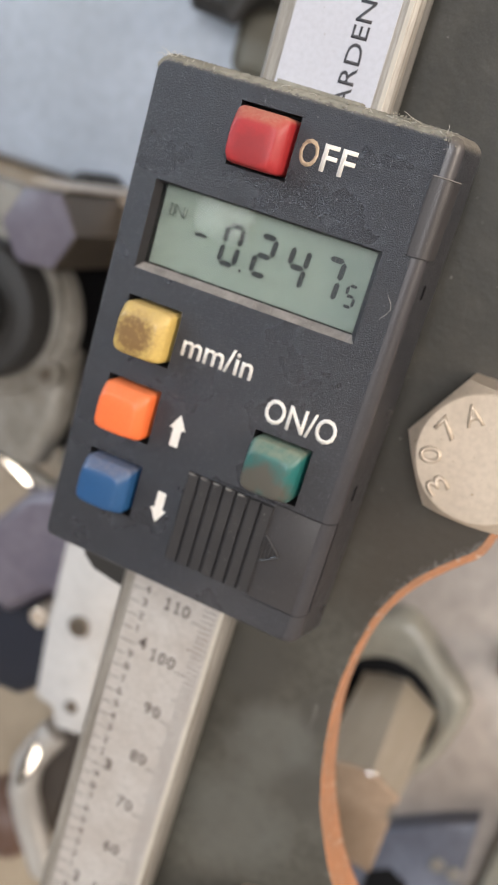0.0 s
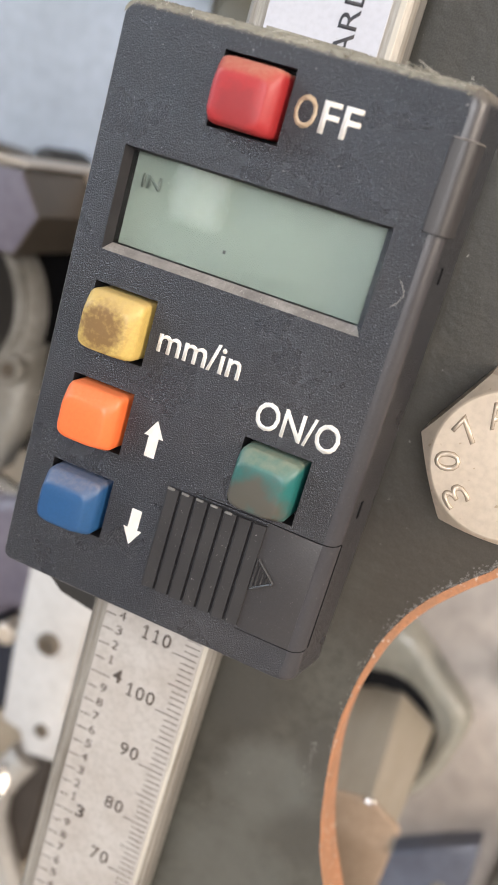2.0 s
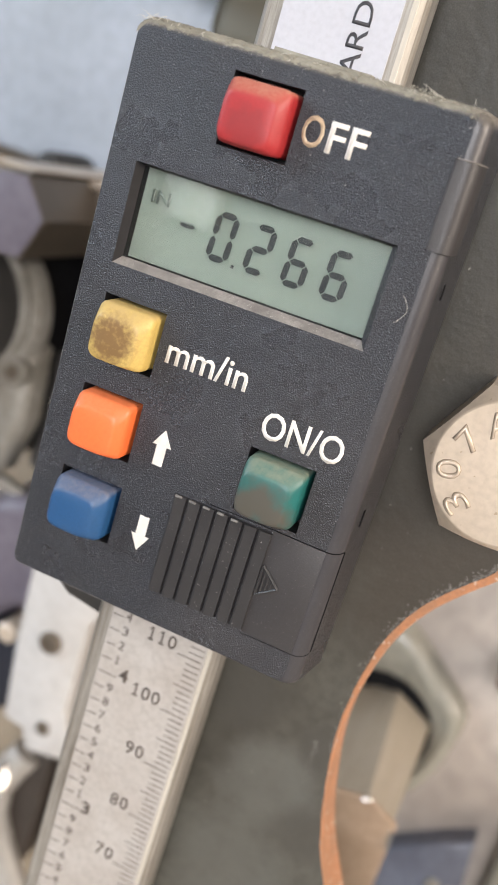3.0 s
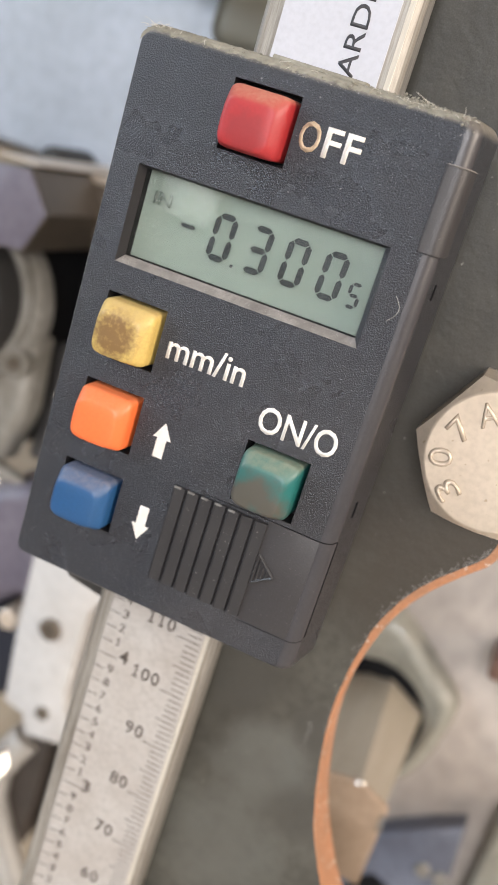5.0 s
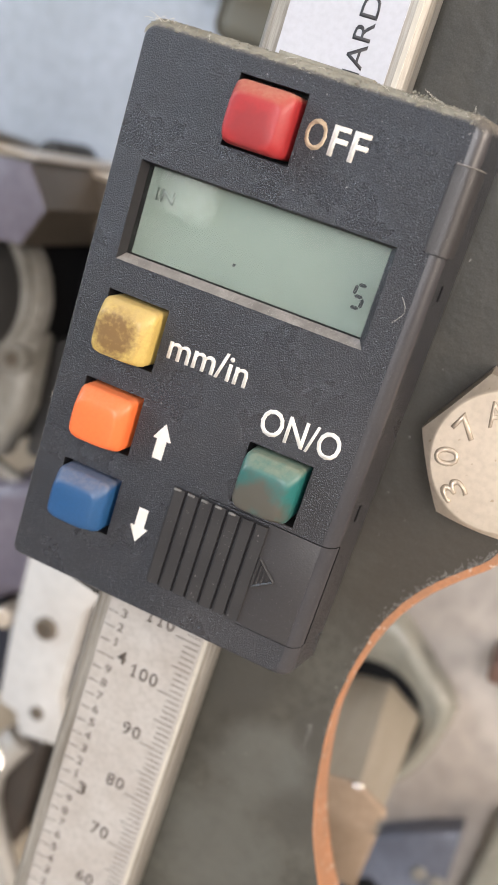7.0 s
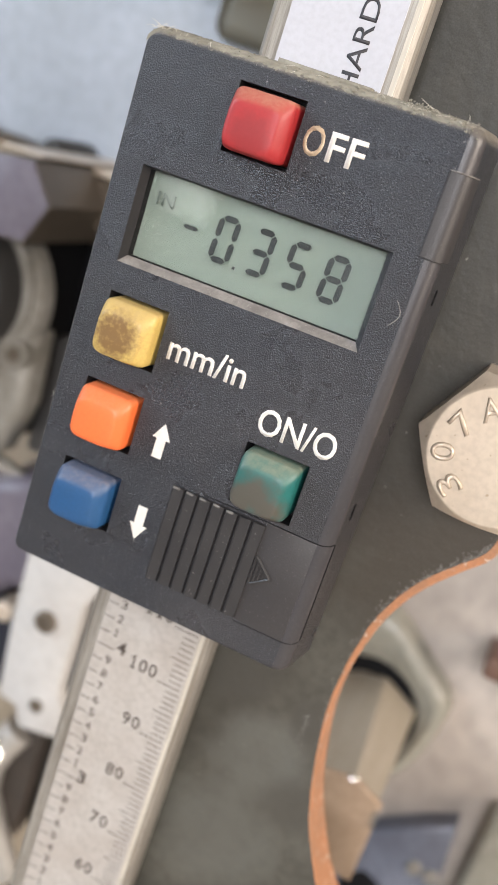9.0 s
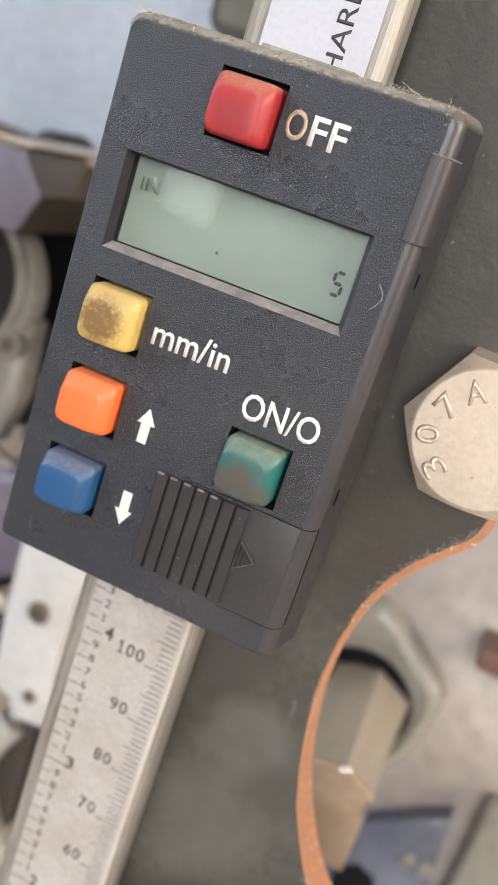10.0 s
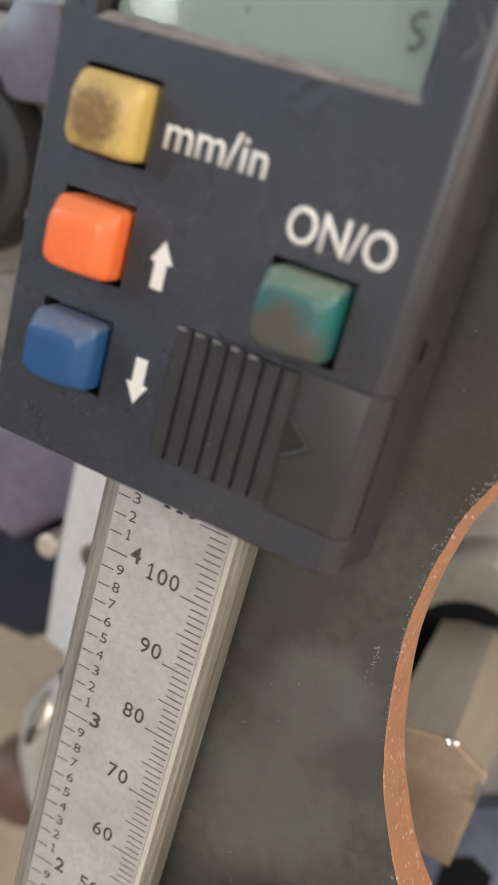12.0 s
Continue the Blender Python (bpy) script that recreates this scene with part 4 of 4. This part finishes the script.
        cover.faces.new((low[i], low[k], high[k], high[i]))
    part("side_cover", cover, PLASTIC_DOOR, root, "narrow snap cover on the rounded edge", smooth=True)
    part("cover_lip", tube([(x, y - 0.05, 13.62) for x, y in edge], 0.06, 5), RIB, root, "dark lower lip of the cover")
    part("cover_lip", tube([(x, y - 0.05, 24.15) for x, y in edge], 0.1, 5), SILL, root, "pale upper lip of the cover")
    part("seam", box(37.78, 37.95, -0.02, 0.02, 13.5, 24.1), BLACK, root, "dark seam")
    part("seam", box(40.7, 41.05, 3.6, 4.4, 8.2, 10.2), BLACK, root, "dark slot")
    part("seam", box(40.7, 41.05, 3.6, 4.4, -22.3, -20.0), BLACK, root, "dark slot")

    # guides that hold the beam
    part("guide", box(-4.2, 6.9, 8.45, 17, -45.5, 29.5, 0.6), PLASTIC, root, smooth=True)
    part("guide", box(28.8, 39.5, 8.45, 17, -44.5, 29.5, 0.6), PLASTIC, root, smooth=True)
    part("back_cover", box(-4.0, 39.3, 17.05, 18.6, -44, 28, 0.5), PLASTIC, root, smooth=True)

    part("wiper", prism([(10.9, 29.0), (24.2, 29.0), (24.0, 30.6), (11.1, 30.8)], 6.6, 8.7, 0.3), FLUFF, root, "dust-covered wiper over the beam", smooth=True)
    # pale tube along the left and lower edge paints a glint
    bend = [(X0 + 1.1 - 1.2 * math.cos(radians(15 * k)), 0.11, Z0 + 1.1 - 1.2 * math.sin(radians(15 * k))) for k in range(7)]
    part("lit_edge", tube([(X0 - 0.1, 0.11, Z1 - 4 - 4 * k) for k in range(17)] + bend + [(X0 + 4 * k, 0.1, Z0 - 0.1) for k in range(1, 6)], 0.07, 6), SCUFF_GLINT, root, "pale line painting the edge's glint", smooth=True)

    # dust and fluff along the upper edge
    rng = random.Random(7)
    fluff = bmesh.new()
    strips = []
    for i in range(168):
        x = -4.2 + i * 0.25
        strip = []
        for k in range(7):
            a = radians(15 * k)
            out = 0.02 + 0.12 * max(0.0, noise.noise(Vector((x * 0.9, k * 0.5, 3.0))) + 0.3) + 0.08 * noise.noise(Vector((x * 3.1, k * 1.3, 9.0)))
            if k < 2:
                out -= 0.16 - 0.07 * k
            off = max(0.0, -2.3 - x, x - 37.6)
            drop = 2.2 - math.sqrt(max(0.0, 4.84 - min(off, 2.15) ** 2))
            strip.append(fluff.verts.new((x, 2.4 * (1 - math.cos(a)) - out * math.cos(a), Z1 + 0.1 * (k == 0) * noise.noise(Vector((x, 0, 0))) - drop + (1.4 + out) * math.sin(a))))
        strips.append(strip)
    for p, q in zip(strips, strips[1:]):
        for k in range(6):
            fluff.faces.new((p[k], p[k + 1], q[k + 1], q[k]))
    for _ in range(420):
        x = rng.uniform(-3.9, 39.5)
        r = rng.uniform(0.04, 0.13) * (2.1 if rng.random() < 0.06 else 1)
        a = rng.uniform(0.1, 1.5)
        off = max(0.0, -2.3 - x, x - 37.6)
        c = Vector((x, 2.4 * (1 - math.cos(a)) - 0.1, Z1 + 1.5 * math.sin(a) - 2.2 + math.sqrt(4.84 - min(off, 2.15) ** 2)))
        bmesh.ops.create_icosphere(fluff, subdivisions=1, radius=r, matrix=Matrix.Translation(c) @ Matrix.Diagonal((1, 1, rng.uniform(0.4, 0.9), 1)))
    for _ in range(60):
        c = Vector((rng.gauss(32.0, 0.9), rng.uniform(0.8, 2.4), 29.7 + abs(rng.gauss(0, 0.28))))
        bmesh.ops.create_icosphere(fluff, subdivisions=1, radius=rng.uniform(0.06, 0.2), matrix=Matrix.Translation(c))
    dust = part("dust", fluff, FLUFF, root, "grey-beige dust along the upper edge")
    tagged(dust, kind="stuff")
    threads = bmesh.new()
    for _ in range(70):
        p = Vector((rng.choice((rng.uniform(-3.8, 1.0), rng.uniform(-3.8, -1.0), rng.uniform(30, 34), rng.uniform(36.5, 39.5), rng.uniform(-3.5, 40))), rng.uniform(0, 2), 29.4))
        way = Vector((rng.uniform(-1, 1), rng.uniform(-0.5, 0.5), rng.uniform(0.3, 1)))
        bend = Vector((rng.uniform(-1, 1), rng.uniform(-0.5, 0.5), rng.uniform(-1.2, 0.2)))
        s = rng.uniform(0.5, 1.5)
        tube([p + way * s * k / 5 + bend * s * (k / 5) ** 2 for k in range(6)], 0.03, 4, threads)
    for x, z, s in ((37.3, 7.8, 1), (10.6, 25.9, 0.35), (15.3, 26.0, 0.4), (-4.2, -20.5, 0.3)):
        tube([(x + s * 0.9 * math.sin(0.55 * k), -0.05 - 0.02 * k, z - s * 0.55 * k) for k in range(7)], 0.022, 4, threads)
    tagged(part("fibres", threads, FIBRE, root, "fine pale fibres"), kind="stuff")
    return root, bars


unit, bars = readout()


# ---- what moves: the readout slides down its beam while the figures change ----
READING = [(0.0, 0.2405), (0.5, 0.2405), (1.0, 0.2440), (1.5, 0.2490), (2.0, 0.2545), (2.5, 0.2610), (3.0, 0.2660), (5.2, 0.3010), (5.5, 0.3045), (6.4, 0.318),
           (6.8, 0.323), (9.0, 0.358), (9.3, 0.3625), (10.2, 0.3765), (10.5, 0.3795), (11.4, 0.3835), (12.0, 0.3835)]
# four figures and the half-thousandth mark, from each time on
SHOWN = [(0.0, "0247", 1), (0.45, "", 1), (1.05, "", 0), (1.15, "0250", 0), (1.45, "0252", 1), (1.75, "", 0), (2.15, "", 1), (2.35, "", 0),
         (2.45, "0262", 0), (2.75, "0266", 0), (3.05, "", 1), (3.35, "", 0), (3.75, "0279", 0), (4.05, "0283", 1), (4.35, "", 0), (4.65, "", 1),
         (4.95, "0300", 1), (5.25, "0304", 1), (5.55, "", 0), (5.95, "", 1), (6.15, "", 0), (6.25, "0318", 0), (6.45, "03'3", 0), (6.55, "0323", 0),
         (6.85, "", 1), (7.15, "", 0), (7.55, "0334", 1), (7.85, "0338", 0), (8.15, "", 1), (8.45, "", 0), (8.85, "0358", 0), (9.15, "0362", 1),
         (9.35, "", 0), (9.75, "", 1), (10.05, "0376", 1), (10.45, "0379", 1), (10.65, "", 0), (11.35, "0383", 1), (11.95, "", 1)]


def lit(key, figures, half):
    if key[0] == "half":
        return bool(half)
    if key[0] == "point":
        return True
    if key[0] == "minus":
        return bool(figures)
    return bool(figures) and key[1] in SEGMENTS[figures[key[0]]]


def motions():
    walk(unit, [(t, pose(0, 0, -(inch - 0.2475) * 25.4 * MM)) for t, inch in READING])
    # a segment that is off sinks 1.2 mm into the display panel, out of sight
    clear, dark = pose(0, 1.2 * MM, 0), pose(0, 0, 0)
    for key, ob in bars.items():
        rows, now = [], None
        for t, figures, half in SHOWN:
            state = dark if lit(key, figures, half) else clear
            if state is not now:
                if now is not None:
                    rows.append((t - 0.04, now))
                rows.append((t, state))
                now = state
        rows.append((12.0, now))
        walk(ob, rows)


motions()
